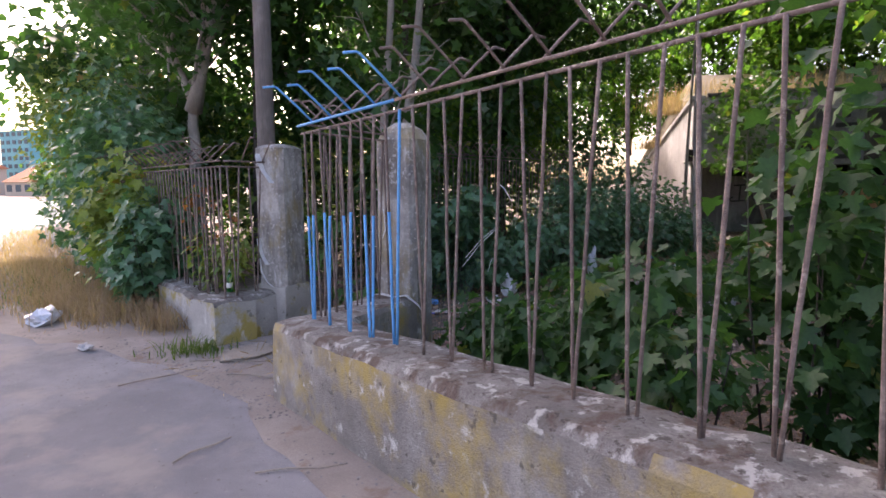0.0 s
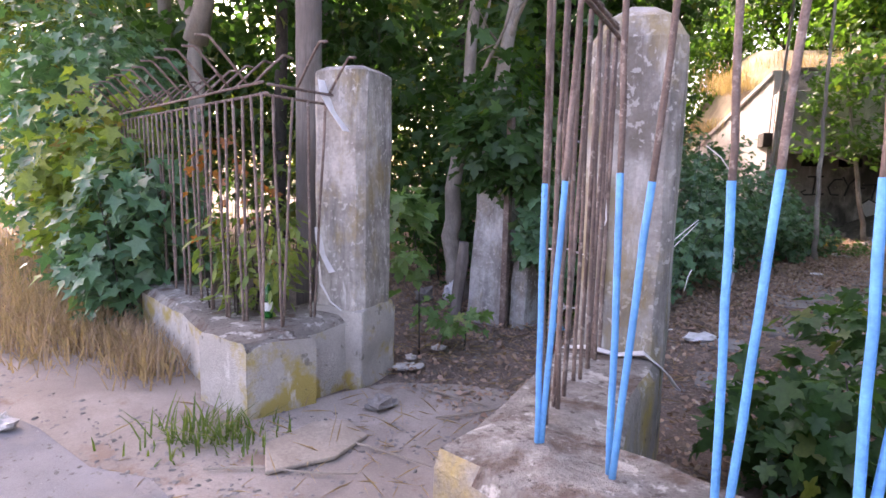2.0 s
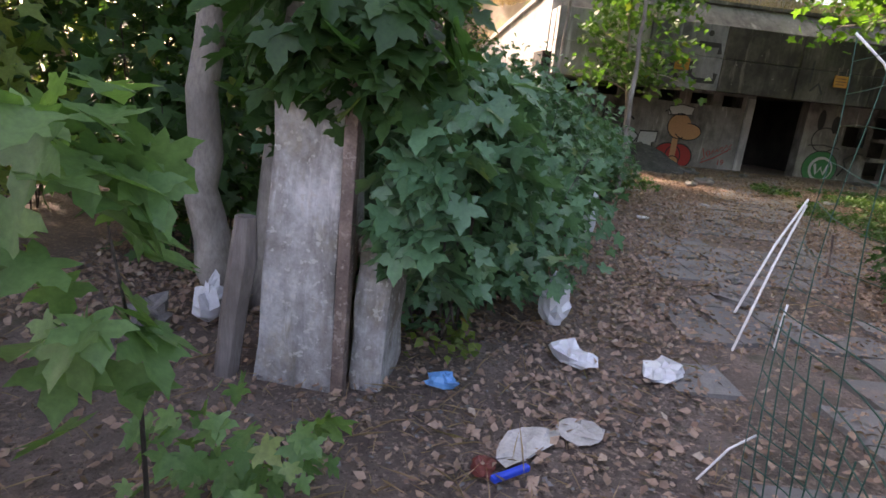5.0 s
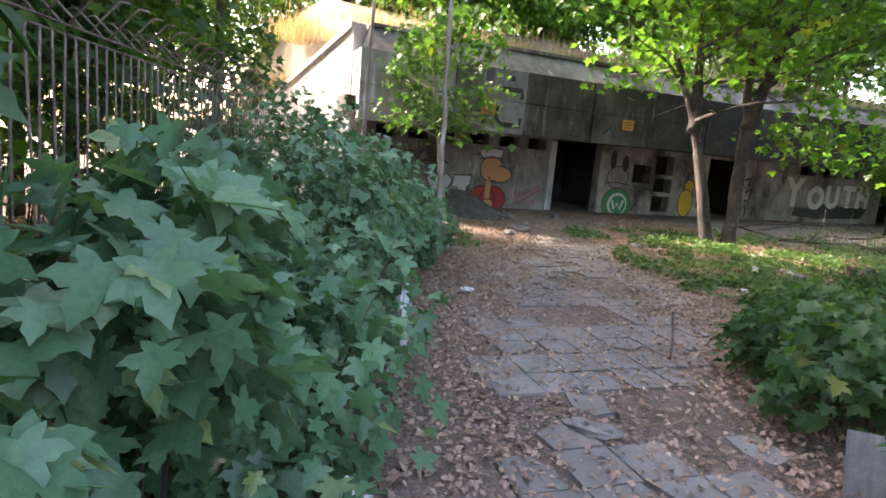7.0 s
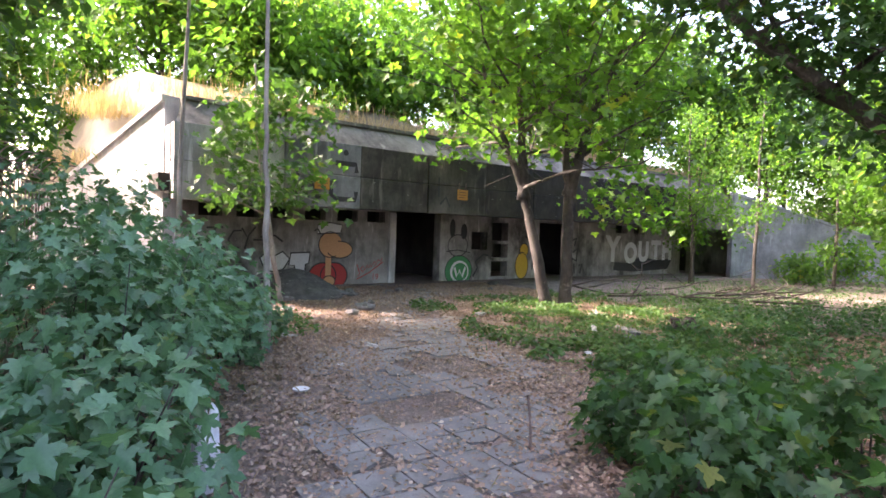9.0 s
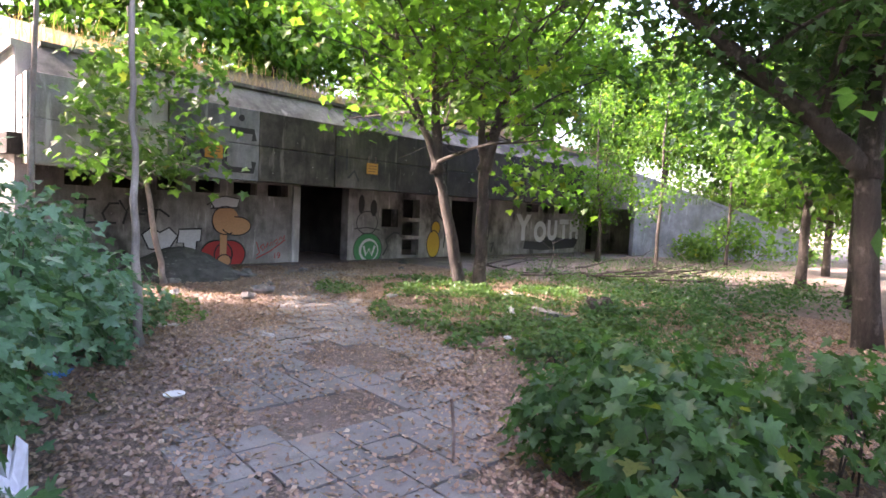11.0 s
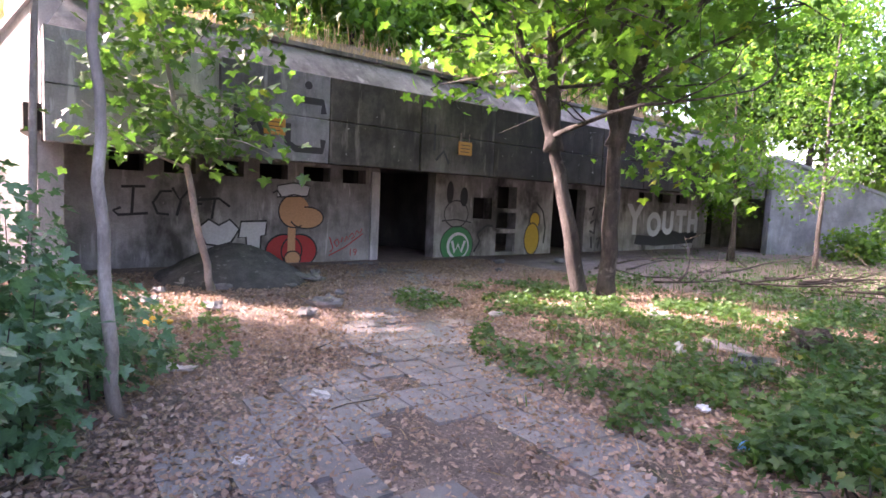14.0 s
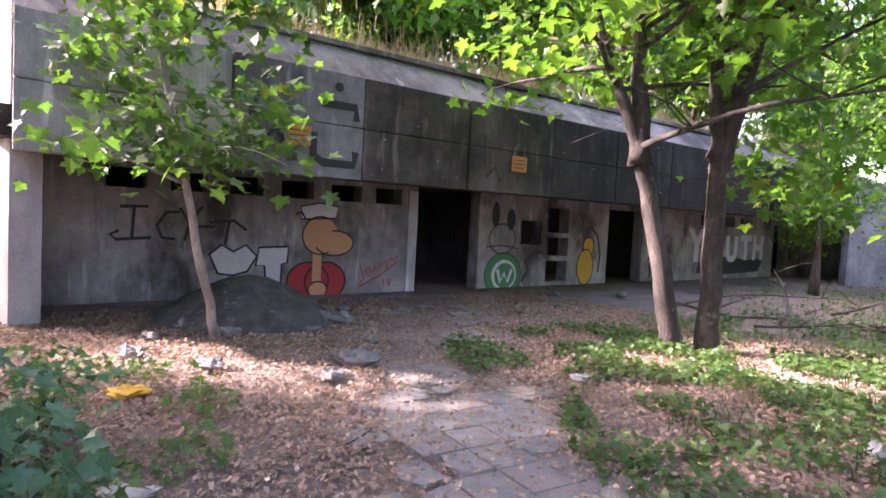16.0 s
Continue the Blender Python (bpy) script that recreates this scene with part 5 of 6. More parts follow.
grass("bank_grass", "dry grass and weeds on the bank above the white wing wall", [(3.0, 14.9, 2.5, 16.4, 0.25, 3.95, 500), (2.5, 16.4, 1.7, 18.6, 0.3, 2.9, 500), (2.9, 15.8, 2.4, 17.2, 0.3, 4.2, 500), (3.0, 16.8, 2.6, 18.6, 0.4, 4.5, 500)], M_GRASS, 12, (0.15, 0.5), 0.5)
grass("bank_grass", "dry grass on the sloping bank beside the wing wall", [(RX, 13.6, 33.6, 8.6, 0.4, 2.5, 2500)], M_GREENGRASS, 8, (0.3, 0.8), 0.4)

# ---- distance ----
def block(name, label, x, y, w, d, h, mat, roof, rows, cols, glass):
    t = thing(name, label, "building")
    part("wall", Geo().box((x, y, -0.1), (x + w, y + d, h)), mat, t)
    part("roof", Geo().add([(x - 0.4, y - 0.4, h), (x + w + 0.4, y - 0.4, h), (x + w + 0.4, y + d + 0.4, h), (x - 0.4, y + d + 0.4, h), (x + w * 0.2, y + d / 2, h + roof[0]), (x + w * 0.8, y + d / 2, h + roof[0])], [(0, 1, 5, 4), (1, 2, 5), (2, 3, 4, 5), (3, 0, 4), (3, 2, 1, 0)]), roof[1], t)
    for i in range(rows):
        for j in range(cols):
            zz = h * (i + 0.3) / rows
            xx = x + w * (j + 0.22) / cols
            part("window", Geo().box((xx, y - 0.08, zz), (xx + w * 0.56 / cols, y - 0.01, zz + h * 0.5 / rows)), glass, t)
    return t


M_TEAL = plain("teal_glass_cladding", (0.10, 0.38, 0.46), 0.25)
M_GLASSY = plain("dark_window_glass", (0.05, 0.10, 0.13), 0.15)
M_STUCCO = plain("cream_stucco", (0.55, 0.48, 0.38), 0.85)
M_ROOFT = plain("orange_roof_tiles", (0.40, 0.14, 0.06), 0.8)
M_FLAT = plain("flat_roof_felt", (0.25, 0.25, 0.26), 0.9)
M_CAR = [plain("red_car_paint", (0.45, 0.03, 0.03), 0.3), plain("silver_car_paint", (0.45, 0.46, 0.48), 0.3), plain("blue_car_paint", (0.08, 0.12, 0.25), 0.3)]
block("office_tower", "distant teal glass office tower", -127, 74, 9, 9, 13, M_TEAL, (0.6, M_FLAT), 8, 5, M_GLASSY)
block("house", "distant cream house with orange tiled roof", -116, 70, 8, 8, 3.5, M_STUCCO, (3, M_ROOFT), 2, 4, M_GLASSY)
block("house", "distant cream house with orange tiled roof", -128, 60, 12, 8, 5, M_STUCCO, (3, M_ROOFT), 2, 4, M_GLASSY)
block("house", "distant cream house with orange tiled roof", -104, 60, 7, 7, 2.4, M_STUCCO, (2.5, M_ROOFT), 1, 3, M_GLASSY)
for k, (x, y) in enumerate([(-70, 44), (-88, 58), (-96, 62), (-80, 40)]):
    tree("distant_tree", "distant roundish tree across the road", [[(x, y, 0), (x, y, 1.5), (x + 0.3, y, 3), (x + 0.3, y, 4.5)]], M_BARK, M_LEAF, 0.5, 500, 170 + k, SIMPLE, limbs=9, limb_len=(1.2, 2.2), clear=0.2, radius=0.14, spread=0.6, group="distant trees")

# ---- graffiti, signs and marks ----
def stroke(points, width, y, mat, parent, name="stroke", label=""):
    """A sprayed line on a wall facing the yard: points are (x, z)."""
    g = Geo()
    pts = [Vector((x, 0, z)) for x, z in points]
    n = len(pts)
    for i, p in enumerate(pts):
        d = (pts[min(i + 1, n - 1)] - pts[max(i - 1, 0)]).normalized()
        s = Vector((-d.z, 0, d.x)) * width / 2
        for q in (p + s, p - s):
            g.v.append((q.x, y, q.z))
    for i in range(n - 1):
        g.f.append((2 * i, 2 * i + 1, 2 * i + 3, 2 * i + 2))
    return part(name, g, mat, parent, label)


def patch(points, y, mat, parent, name="colour_field", label=""):
    return part(name, Geo().add([(x, y, z) for x, z in points], [tuple(range(len(points)))]), mat, parent, label)


def oval(cx, cz, rx, rz, a0=0, a1=360, n=28, wob=0.0):
    return [(cx + rx * math.cos(radians(a0 + (a1 - a0) * i / n)) * (1 + wob * math.sin(3 * i)), cz + rz * math.sin(radians(a0 + (a1 - a0) * i / n)) * (1 + wob * math.cos(2 * i))) for i in range(n + (0 if a1 - a0 == 360 else 1))]


def closed(p):
    return p + [p[0], p[1]]


Y1, Y2, Y3, Y4 = WY - 0.004, WY - 0.008, WY - 0.012, WY - 0.016
mural = thing("graffiti", "painted mural of peach, white and red shapes with black outlines", "graffiti")
head = oval(8.12, 1.12, 0.36, 0.36)
jaw = oval(8.42, 0.98, 0.40, 0.24)
heart = oval(7.90, 0.24, 0.42, 0.37) 
heart2 = oval(8.26, 0.24, 0.42, 0.37)
for f, m in ((heart, M_REDPAINT), (heart2, M_REDPAINT)):
    patch(f, Y1 if f is heart else Y1 - 0.001, m, mural)
    stroke(closed(f), 0.035, Y2 if f is heart else Y2 + 0.002, M_BLACKPAINT, mural, "outline")
patch([(7.98, 0.1), (8.16, 0.1), (8.16, 0.9), (7.98, 0.9)], Y3, M_PEACH, mural)
patch(oval(8.10, 0.08, 0.19, 0.16), Y3 - 0.001, M_PEACH, mural)
stroke(closed(oval(8.10, 0.08, 0.19, 0.16)), 0.03, Y4, M_BLACKPAINT, mural, "outline")
for k, f in enumerate((head, jaw)):
    patch(f, Y3 - 0.002 - 0.001 * k, M_PEACH, mural)
stroke(oval(8.12, 1.12, 0.36, 0.36, 60, 300), 0.03, Y4, M_BLACKPAINT, mural, "outline")
stroke(oval(8.42, 0.98, 0.40, 0.24, -160, 100), 0.03, Y4, M_BLACKPAINT, mural, "outline")
patch([(7.72, 1.42), (8.42, 1.46), (8.48, 1.68), (8.1, 1.74), (7.72, 1.66)], Y3 - 0.003, M_WHITEPAINT, mural, label="white cap-like field")
stroke(closed([(7.72, 1.42), (8.42, 1.46), (8.48, 1.68), (8.1, 1.74), (7.72, 1.66)]), 0.03, Y4 - 0.001, M_BLACKPAINT, mural, "outline")
stroke([(7.62, 1.5), (7.72, 1.56), (7.80, 1.44)], 0.04, Y4, M_BLACKPAINT, mural, "outline")
sig = thing("graffiti_tag", "small red sprayed signature with the number 19", "graffiti")
for p in ([(9.0, 0.55), (9.1, 0.28), (9.02, 0.2)], [(9.12, 0.42), (9.2, 0.5), (9.26, 0.4), (9.2, 0.32), (9.12, 0.42)], [(9.3, 0.42), (9.34, 0.54), (9.4, 0.44), (9.45, 0.56), (9.5, 0.48)], [(9.52, 0.55), (9.6, 0.64), (9.66, 0.55), (9.58, 0.5)], [(9.68, 0.6), (9.72, 0.7), (9.8, 0.62), (9.86, 0.74)], [(9.0, 0.12), (9.4, 0.3), (9.88, 0.62)]):
    stroke(p, 0.028, Y1, M_REDPAINT, sig)


def lettering(text, at, size, mat, parent, bold=0.0, y=None, shear=0.0, name="lettering"):
    cu = bpy.data.curves.new(name, 'FONT')
    cu.body, cu.size, cu.offset, cu.extrude, cu.shear = text, size, bold, 0.001, shear
    cu.materials.append(mat)
    tmp = bpy.data.objects.new("tmp", cu)
    scene.collection.objects.link(tmp)
    me = bpy.data.meshes.new_from_object(tmp.evaluated_get(bpy.context.evaluated_depsgraph_get()))
    bpy.data.objects.remove(tmp)
    ob = new(name, me)
    ob.parent = parent
    ob.matrix_basis = Matrix.Translation(at) @ Matrix.Rotation(radians(90), 4, 'X')
    return ob


lettering("19", (9.5, Y1, 0.1), 0.24, M_REDPAINT, sig)
tag = thing("graffiti_tag", "black sprayed letters reading ICYT", "graffiti")
for p in ([(4.75, 1.50), (5.15, 1.52)], [(4.95, 1.50), (4.92, 0.98)], [(5.2, 1.02), (4.7, 0.98), (4.62, 1.06), (4.74, 1.12)], [(5.62, 1.45), (5.42, 1.44), (5.28, 1.22), (5.36, 1.02), (5.56, 1.0)], [(5.62, 1.52), (5.76, 1.28), (5.98, 1.56)], [(5.78, 1.28), (5.7, 0.98)], [(5.92, 1.22), (6.18, 1.22)], [(6.1, 1.30), (6.5, 1.34), (6.72, 1.18)], [(6.42, 1.32), (6.36, 0.92)]):
    stroke(p, 0.05, Y1, M_BLACKPAINT, tag)
bub = thing("graffiti_letters", "white bubble letters outlined in black", "graffiti")
for f in ([(6.1, 0.75), (6.3, 0.92), (6.5, 0.80), (6.72, 0.92), (6.92, 0.72), (6.75, 0.45), (6.5, 0.38), (6.25, 0.42)], [(6.95, 0.88), (7.5, 0.90), (7.48, 0.60), (7.38, 0.58), (7.36, 0.02), (7.1, 0.10), (7.06, 0.55), (6.9, 0.55)]):
    patch(f, Y1 - 0.001, M_WHITEPAINT, bub)
    stroke(closed(f), 0.04, Y2 - 0.001, M_BLACKPAINT, bub, "outline")
# ring mural beside the door
ring = thing("graffiti", "green and white ring mural with black sketch lines above", "graffiti")
patch(oval(12.86, 0.30, 0.58, 0.52, n=36), Y1, M_GREENPAINT, ring)
patch(oval(12.90, 0.28, 0.40, 0.37, n=32), Y2, M_WHITEPAINT, ring)
patch(oval(12.92, 0.27, 0.33, 0.30, n=32), Y3, M_GREENPAINT, ring)
stroke([(12.68, 0.42), (12.78, 0.12), (12.90, 0.32), (13.02, 0.12), (13.14, 0.42)], 0.09, Y4, M_WHITEPAINT, ring)
stroke(closed(oval(12.86, 0.30, 0.58, 0.52, n=36)), 0.025, Y3, M_BLACKPAINT, ring, "outline")
for f in (oval(12.55, 1.72, 0.12, 0.30), oval(13.05, 1.62, 0.14, 0.26)):
    patch(f, Y1, M_BLACKPAINT, ring)
stroke(closed(oval(12.8, 1.15, 0.42, 0.36)), 0.03, Y1, M_BLACKPAINT, ring, "outline")
stroke([(12.3, 0.95), (12.8, 1.0), (13.35, 0.92)], 0.03, Y1 - 0.001, M_BLACKPAINT, ring)
stroke([(13.5, 0.1), (13.7, 0.4), (13.6, 0.62), (13.95, 0.85), (14.2, 0.82)], 0.06, Y1, M_BLACKPAINT, ring)
duck = thing("graffiti", "yellow oval figure outlined in black beside a doorway", "graffiti")
patch(oval(15.85, 0.45, 0.33, 0.48), Y1, M_YELLOWPAINT, duck)
patch(oval(15.95, 1.02, 0.22, 0.24), Y1 - 0.001, M_YELLOWPAINT, duck)
stroke(closed(oval(15.85, 0.45, 0.33, 0.48)), 0.035, Y2, M_BLACKPAINT, duck, "outline")
stroke(oval(15.95, 1.02, 0.22, 0.24, -40, 220), 0.035, Y2, M_BLACKPAINT, duck, "outline")
stroke([(16.0, 1.55), (16.3, 1.3), (16.45, 0.8), (16.4, 0.3)], 0.06, Y1, M_BLACKPAINT, duck)
youth = thing("graffiti_letters", "large white letters reading YOUTH over dark scribble", "graffiti")
patch([(21.4, 0.2), (23.0, 0.12), (25.6, 0.2), (26.0, 0.7), (24.6, 0.62), (23.4, 0.8), (22.4, 0.5), (21.5, 0.55)], Y1, M_BLACKPAINT, youth)
for ch, x, z, sz in (("Y", 20.9, 0.62, 1.45), ("O", 22.15, 0.55, 1.15), ("U", 23.2, 0.62, 1.15), ("T", 24.25, 0.68, 1.15), ("H", 25.1, 0.68, 1.15)):
    lettering(ch, (x, Y2, z), sz, M_WHITEPAINT, youth, 0.06, name="letter")
smudge = thing("graffiti_tag", "black sketch marks beside the second doorway", "graffiti")
for p in ([(18.6, 1.4), (18.9, 1.5), (18.8, 1.2)], [(18.7, 0.95), (19.0, 1.1), (18.95, 0.6), (18.7, 0.7)], [(18.8, 0.5), (18.85, 0.1)], [(19.1, 0.4), (19.3, 0.5), (19.2, 0.1)]):
    stroke(p, 0.09, Y1, M_BLACKPAINT, smudge)
# letters on the panel
PY = FY - 0.044
we = thing("graffiti_letters", "thick black letters W and E on a grey panel", "graffiti")
for p in ([(5.98, 2.95), (5.98, 2.25), (6.30, 2.62), (6.52, 2.2), (6.6, 2.25)], [(6.95, 3.05), (7.50, 3.05), (7.52, 2.85)], [(6.85, 2.62), (6.85, 2.30), (7.0, 2.2), (7.5, 2.2), (7.52, 2.4)]):
    stroke([(u, w + 0.09) for u, w in p], 0.12, PY, M_BLACKPAINT, we, "letter_stroke")
patch(oval(7.22, 3.40, 0.07, 0.07), PY, M_BLACKPAINT, we, "dot")
for x in (6.6, 10.85):
    sg = thing("warning_sign", "small faded orange warning sign hanging on the panel", "sign")
    w = 0.19
    part("plate", bevelled(Geo().box((x - w, PY - 0.05, 2.49), (x + w, PY - 0.035, 2.77)), 0.006, 1), M_ORANGE, sg)
    for q in range(3):
        part("text_line", Geo().box((x - w * 0.7, PY - 0.054, 2.69 - q * 0.07), (x + w * (0.7 - 0.2 * (q == 2)), PY - 0.0505, 2.705 - q * 0.07)), M_BLACKPAINT, sg)
    for q in (-1, 1):
        part("bracket", Geo().tube([(x + q * 0.12, PY - 0.03, 2.77), (x + q * 0.12, PY - 0.03, 2.95)], 0.012, 6), M_RUST, sg)
for p in ([(10.05, 2.98), (10.05, 2.45)], [(10.1, 2.25), (10.3, 2.45), (10.45, 2.2)]):
    stroke([(u, w + 0.08) for u, w in p], 0.06, PY, M_BLACKPAINT, we, "letter_stroke")


# mound of rubble and ash against the wall
def mound(name, label, cx, cy, r, h, mat, seed, flat=1.0):
    g = Geo()
    n, k = 28, 9
    for j in range(k + 1):
        q = j / k
        for i in range(n):
            a = 2 * math.pi * i / n
            rr = r * (1 - q) * (1 + 0.18 * noise.noise(Vector((math.cos(a) * 1.5, math.sin(a) * 1.5, seed + q))))
            z = h * (1 - (1 - q) ** 1.5) + 0.05 * noise.noise(Vector((rr * math.cos(a) * 6, rr * math.sin(a) * 6, seed))) * (j > 0)
            g.v.append((cx + rr * math.cos(a), cy + rr * math.sin(a) * flat, z - 0.03 * (j == 0)))
    for j in range(k):
        for i in range(n):
            g.f.append((j * n + i, j * n + (i + 1) % n, (j + 1) * n + (i + 1) % n, (j + 1) * n + i))
    return tagged(part(name, g, mat, smooth=True), label, "mound")


M_ASH = surface("dark_rubble_earth", (0.05, 0.048, 0.045), (0.14, 0.13, 0.12), 5, 50, 0.95, 1.0, [(8, 0.6, 0.06, (0.22, 0.21, 0.2), 0.7)], dist=0.03)
mound("rubble_mound", "dark mound of earth and rubble against the bunker wall", 6.15, 13.4, 1.35, 0.62, M_ASH, 3, 0.95)


# ---- paving slabs of the path ----
path_m = tagged(new("path"), "old path of square concrete slabs half covered with litter", "path", kind="structure")
slab_meshes = []
for k in range(8):
    g = Geo().box((-0.1715, -0.1715, -0.03), (0.1715, 0.1715, 0.0))
    for i, v in enumerate(g.v):
        if i >= 4:
            g.v[i] = (v[0] * (0.982 + 0.014 * rng.random()), v[1] * (0.982 + 0.014 * rng.random()), v[2] + 0.0015 * rng.normal())
    if k >= 5:
        g = Geo().prism([(-0.168, -0.168), (0.05 + 0.05 * (k - 5), -0.166), (0.1, 0.02), (0.02, 0.165), (-0.166, 0.14)], -0.03, 0.0)
    slab_meshes.append(g.mesh("slab", M_SLAB))
CL = [(1.6, 0.2), (2.3, 2.0), (2.7, 3.0), (3.6, 4.6), (4.7, 6.0), (5.6, 7.4), (6.4, 8.7), (7.4, 10.4), (8.6, 12.2), (9.8, 13.8)]
HALF = [0.8, 0.75, 0.75, 1.15, 1.45, 1.05, 0.8, 0.75, 0.9, 1.1]


def path_side(x, y):
    best = (9, 0)
    for i in range(len(CL) - 1):
        a, b = Vector(CL[i]), Vector(CL[i + 1])
        d = b - a
        t = max(0, min(1, (Vector((x, y)) - a).dot(d) / d.length_squared))
        e = (Vector((x, y)) - a - d * t).length - (HALF[i] * (1 - t) + HALF[i + 1] * t)
        best = min(best, (e, i))
    return best[0]


count = 0
ca, sa = math.cos(radians(-5.5)), math.sin(radians(-5.5))
for i in range(-10, 40):
    for j in range(-10, 50):
        u, v = i * 0.352, j * 0.352
        x, y = 1.5 + u * ca - v * sa, 0.2 + u * sa + v * ca
        e = path_side(x, y)
        cover = noise.noise(Vector((x * 0.9, y * 0.9, 12)))
        if e > -0.02 or cover > 0.17 - 0.25 * max(0, (y - 7.0) / 6) or y < 0.1:
            continue
        if count > 290:
            continue
        count += 1
        k = int(rng.integers(0, 5)) if cover < 0.06 and e < -0.12 and rng.random() > (0.3 if y < 4.4 else 0.08) else int(rng.integers(3, 8))
        part("slab", slab_meshes[k], None, path_m, at=pose(x, y, 0.005 + 0.004 * rng.random(), rng.normal(0, 0.3), rng.normal(0, 0.3), -5.5 + rng.normal(0, 0.5) + 90 * int(rng.integers(0, 4))))

# ---- loose things at the gate ----
def zip_tie(pts, parent=None, name="plastic_tie", label="loose white plastic cable tie"):
    ob = part(name, Geo().tube(pts, 0.004, 5), M_WHITE, parent, smooth=True)
    return tagged(ob, label, "cable tie", "white plastic ties") if parent is None else ob


def tape(pts, width, label):
    return tagged(part("torn_tape", ribbon(pts, width), M_WHITE), label, "tape", "torn white tape")


tape([(-1.36, -0.86, 1.93), (-1.33, -0.87, 1.84), (-1.27, -0.88, 1.74), (-1.17, -0.885, 1.62)], 0.034, "torn white tape strip hanging from the pillar top")
tape([(-1.39, -0.86, 1.02), (-1.37, -0.87, 0.93), (-1.34, -0.87, 0.84), (-1.27, -0.88, 0.74)], 0.026, "torn white tape strip stuck to the pillar")
tape([(-1.38, -0.86, 0.8), (-1.35, -0.88, 0.66), (-1.28, -0.88, 0.55), (-1.20, -0.88, 0.5)], 0.008, "shredded white tape fibres on the pillar")
tape([(0.26, -1.38, 0.60), (0.38, -1.40, 0.62), (0.50, -1.40, 0.60), (0.62, -1.39, 0.62), (0.72, -1.37, 0.54), (0.77, -1.34, 0.46)], 0.028, "white tape tied round the pillar foot")
tape([(0.15, -1.36, 1.05), (0.26, -1.38, 1.06), (0.33, -1.38, 1.04)], 0.012, "white tape end sticking out from the pillar")
zip_tie([(0.40, -1.37, 1.38), (0.42, -1.38, 1.2), (0.39, -1.38, 1.12)])
for z in (1.55, 0.75):
    eye = thing("eye_bolt", "galvanised eye bolt fixed in the pillar", "eye bolt", "eye bolts")
    part("shank", Geo().tube([(0.32, -1.22, z), (0.24, -1.22, z)], 0.005, 8), M_ZINC, eye)
    part("eye", Geo().tube([(0.222 + 0.017 * math.cos(a), -1.22, z + 0.017 * math.sin(a)) for a in np.linspace(0, 2 * math.pi, 13)], 0.0045, 6, False), M_ZINC, eye)

mesh_fence = thing("wire_mesh_gate", "sagging green wire mesh gate leaf tied with white ties", "gate")
A_, B_ = Vector((0.42, -0.95, 0)), Vector((0.93, 0.42, 0))


def mesh_point(u, z):
    top = 1.75
    p = A_.lerp(B_, u)
    low = max(0.0, 1.05 - z)
    return Vector((p.x - 0.30 * low * u * u + 0.03 * math.sin(9 * u + 4 * z), p.y - 0.42 * low * u * u, z))


for k in range(19):
    u = k / 18
    high = 1.66 - 0.05 * math.sin(7 * u) if k % 3 == 0 else 0.72 - 0.2 * (1 - u) + 0.06 * math.sin(9 * u)
    part("vertical_wire", Geo().tube([mesh_point(u, z) for z in np.linspace(0.02, high, 12)], 0.0016 if k % 3 == 0 else 0.0022, 4), M_WIRE, mesh_fence)
for k in range(20):
    z = 0.05 + k * 0.065 if k < 12 else 0.75 + (k - 11) * 0.115
    part("horizontal_wire", Geo().tube([mesh_point(u, z + 0.02 * math.sin(5 * u + k)) for u in np.linspace(0 if k >= 12 else 0.25, 1, 12)], 0.0022 if k < 12 else 0.0014, 4), M_WIRE, mesh_fence)
for a, b in (((0.93, 0.42, 1.62), (1.12, 0.36, 1.40)), ((0.92, 0.42, 1.10), (0.62, 0.22, 0.76)), ((0.92, 0.42, 1.08), (0.60, 0.16, 0.66)), ((0.80, 0.22, 0.34), (0.56, 0.12, 0.24)), ((0.9, 0.36, 0.75), (0.86, 0.32, 0.6))):
    a, b = Vector(a), Vector(b)
    zip_tie([a, a.lerp(b, 0.5) + Vector((0, 0, 0.03)), b], mesh_fence, "tie")

M_BAG = plain("thin_white_plastic_film", (0.66, 0.67, 0.70), 0.3)
M_BLUEFILM = plain("blue_plastic", (0.10, 0.35, 0.70), 0.4)
M_DEEPBLUE = plain("deep_blue_plastic", (0.01, 0.07, 0.60), 0.35)
M_CARD = surface("wet_cardboard", (0.24, 0.20, 0.16), (0.38, 0.33, 0.27), 6, 60, 0.95, 0.3)
M_PAPER = surface("dirty_paper", (0.42, 0.40, 0.37), (0.62, 0.60, 0.57), 9, 60, 0.9, 0.3)
M_STONE = surface("broken_concrete_lump", (0.15, 0.14, 0.13), (0.31, 0.295, 0.28), 8, 60, 0.92, 0.8)
M_MAROON = plain("maroon_packet", (0.14, 0.03, 0.025), 0.5)
M_BLACKBAG = plain("black_plastic_film", (0.02, 0.02, 0.022), 0.35)
crumple("plastic_bag", "crumpled white plastic carrier bag under the shrub", "bag", (0.66, 1.98, 0.0), 0.13, 0.09, 0.26, M_BAG, 1)
crumple("plastic_bag", "crumpled clear plastic bag on the litter", "bag", (0.60, 1.42, 0.0), 0.14, 0.09, 0.09, M_BAG, 2)
crumple("crushed_packet", "crushed blue drink packet among dry leaves", "packet", (-0.12, 1.08, 0.0), 0.09, 0.055, 0.06, M_BLUEFILM, 3)
crumple("plastic_bag", "flattened clear plastic bag beside the path", "bag", (1.08, 1.32, 0.0), 0.17, 0.10, 0.05, M_BAG, 4)
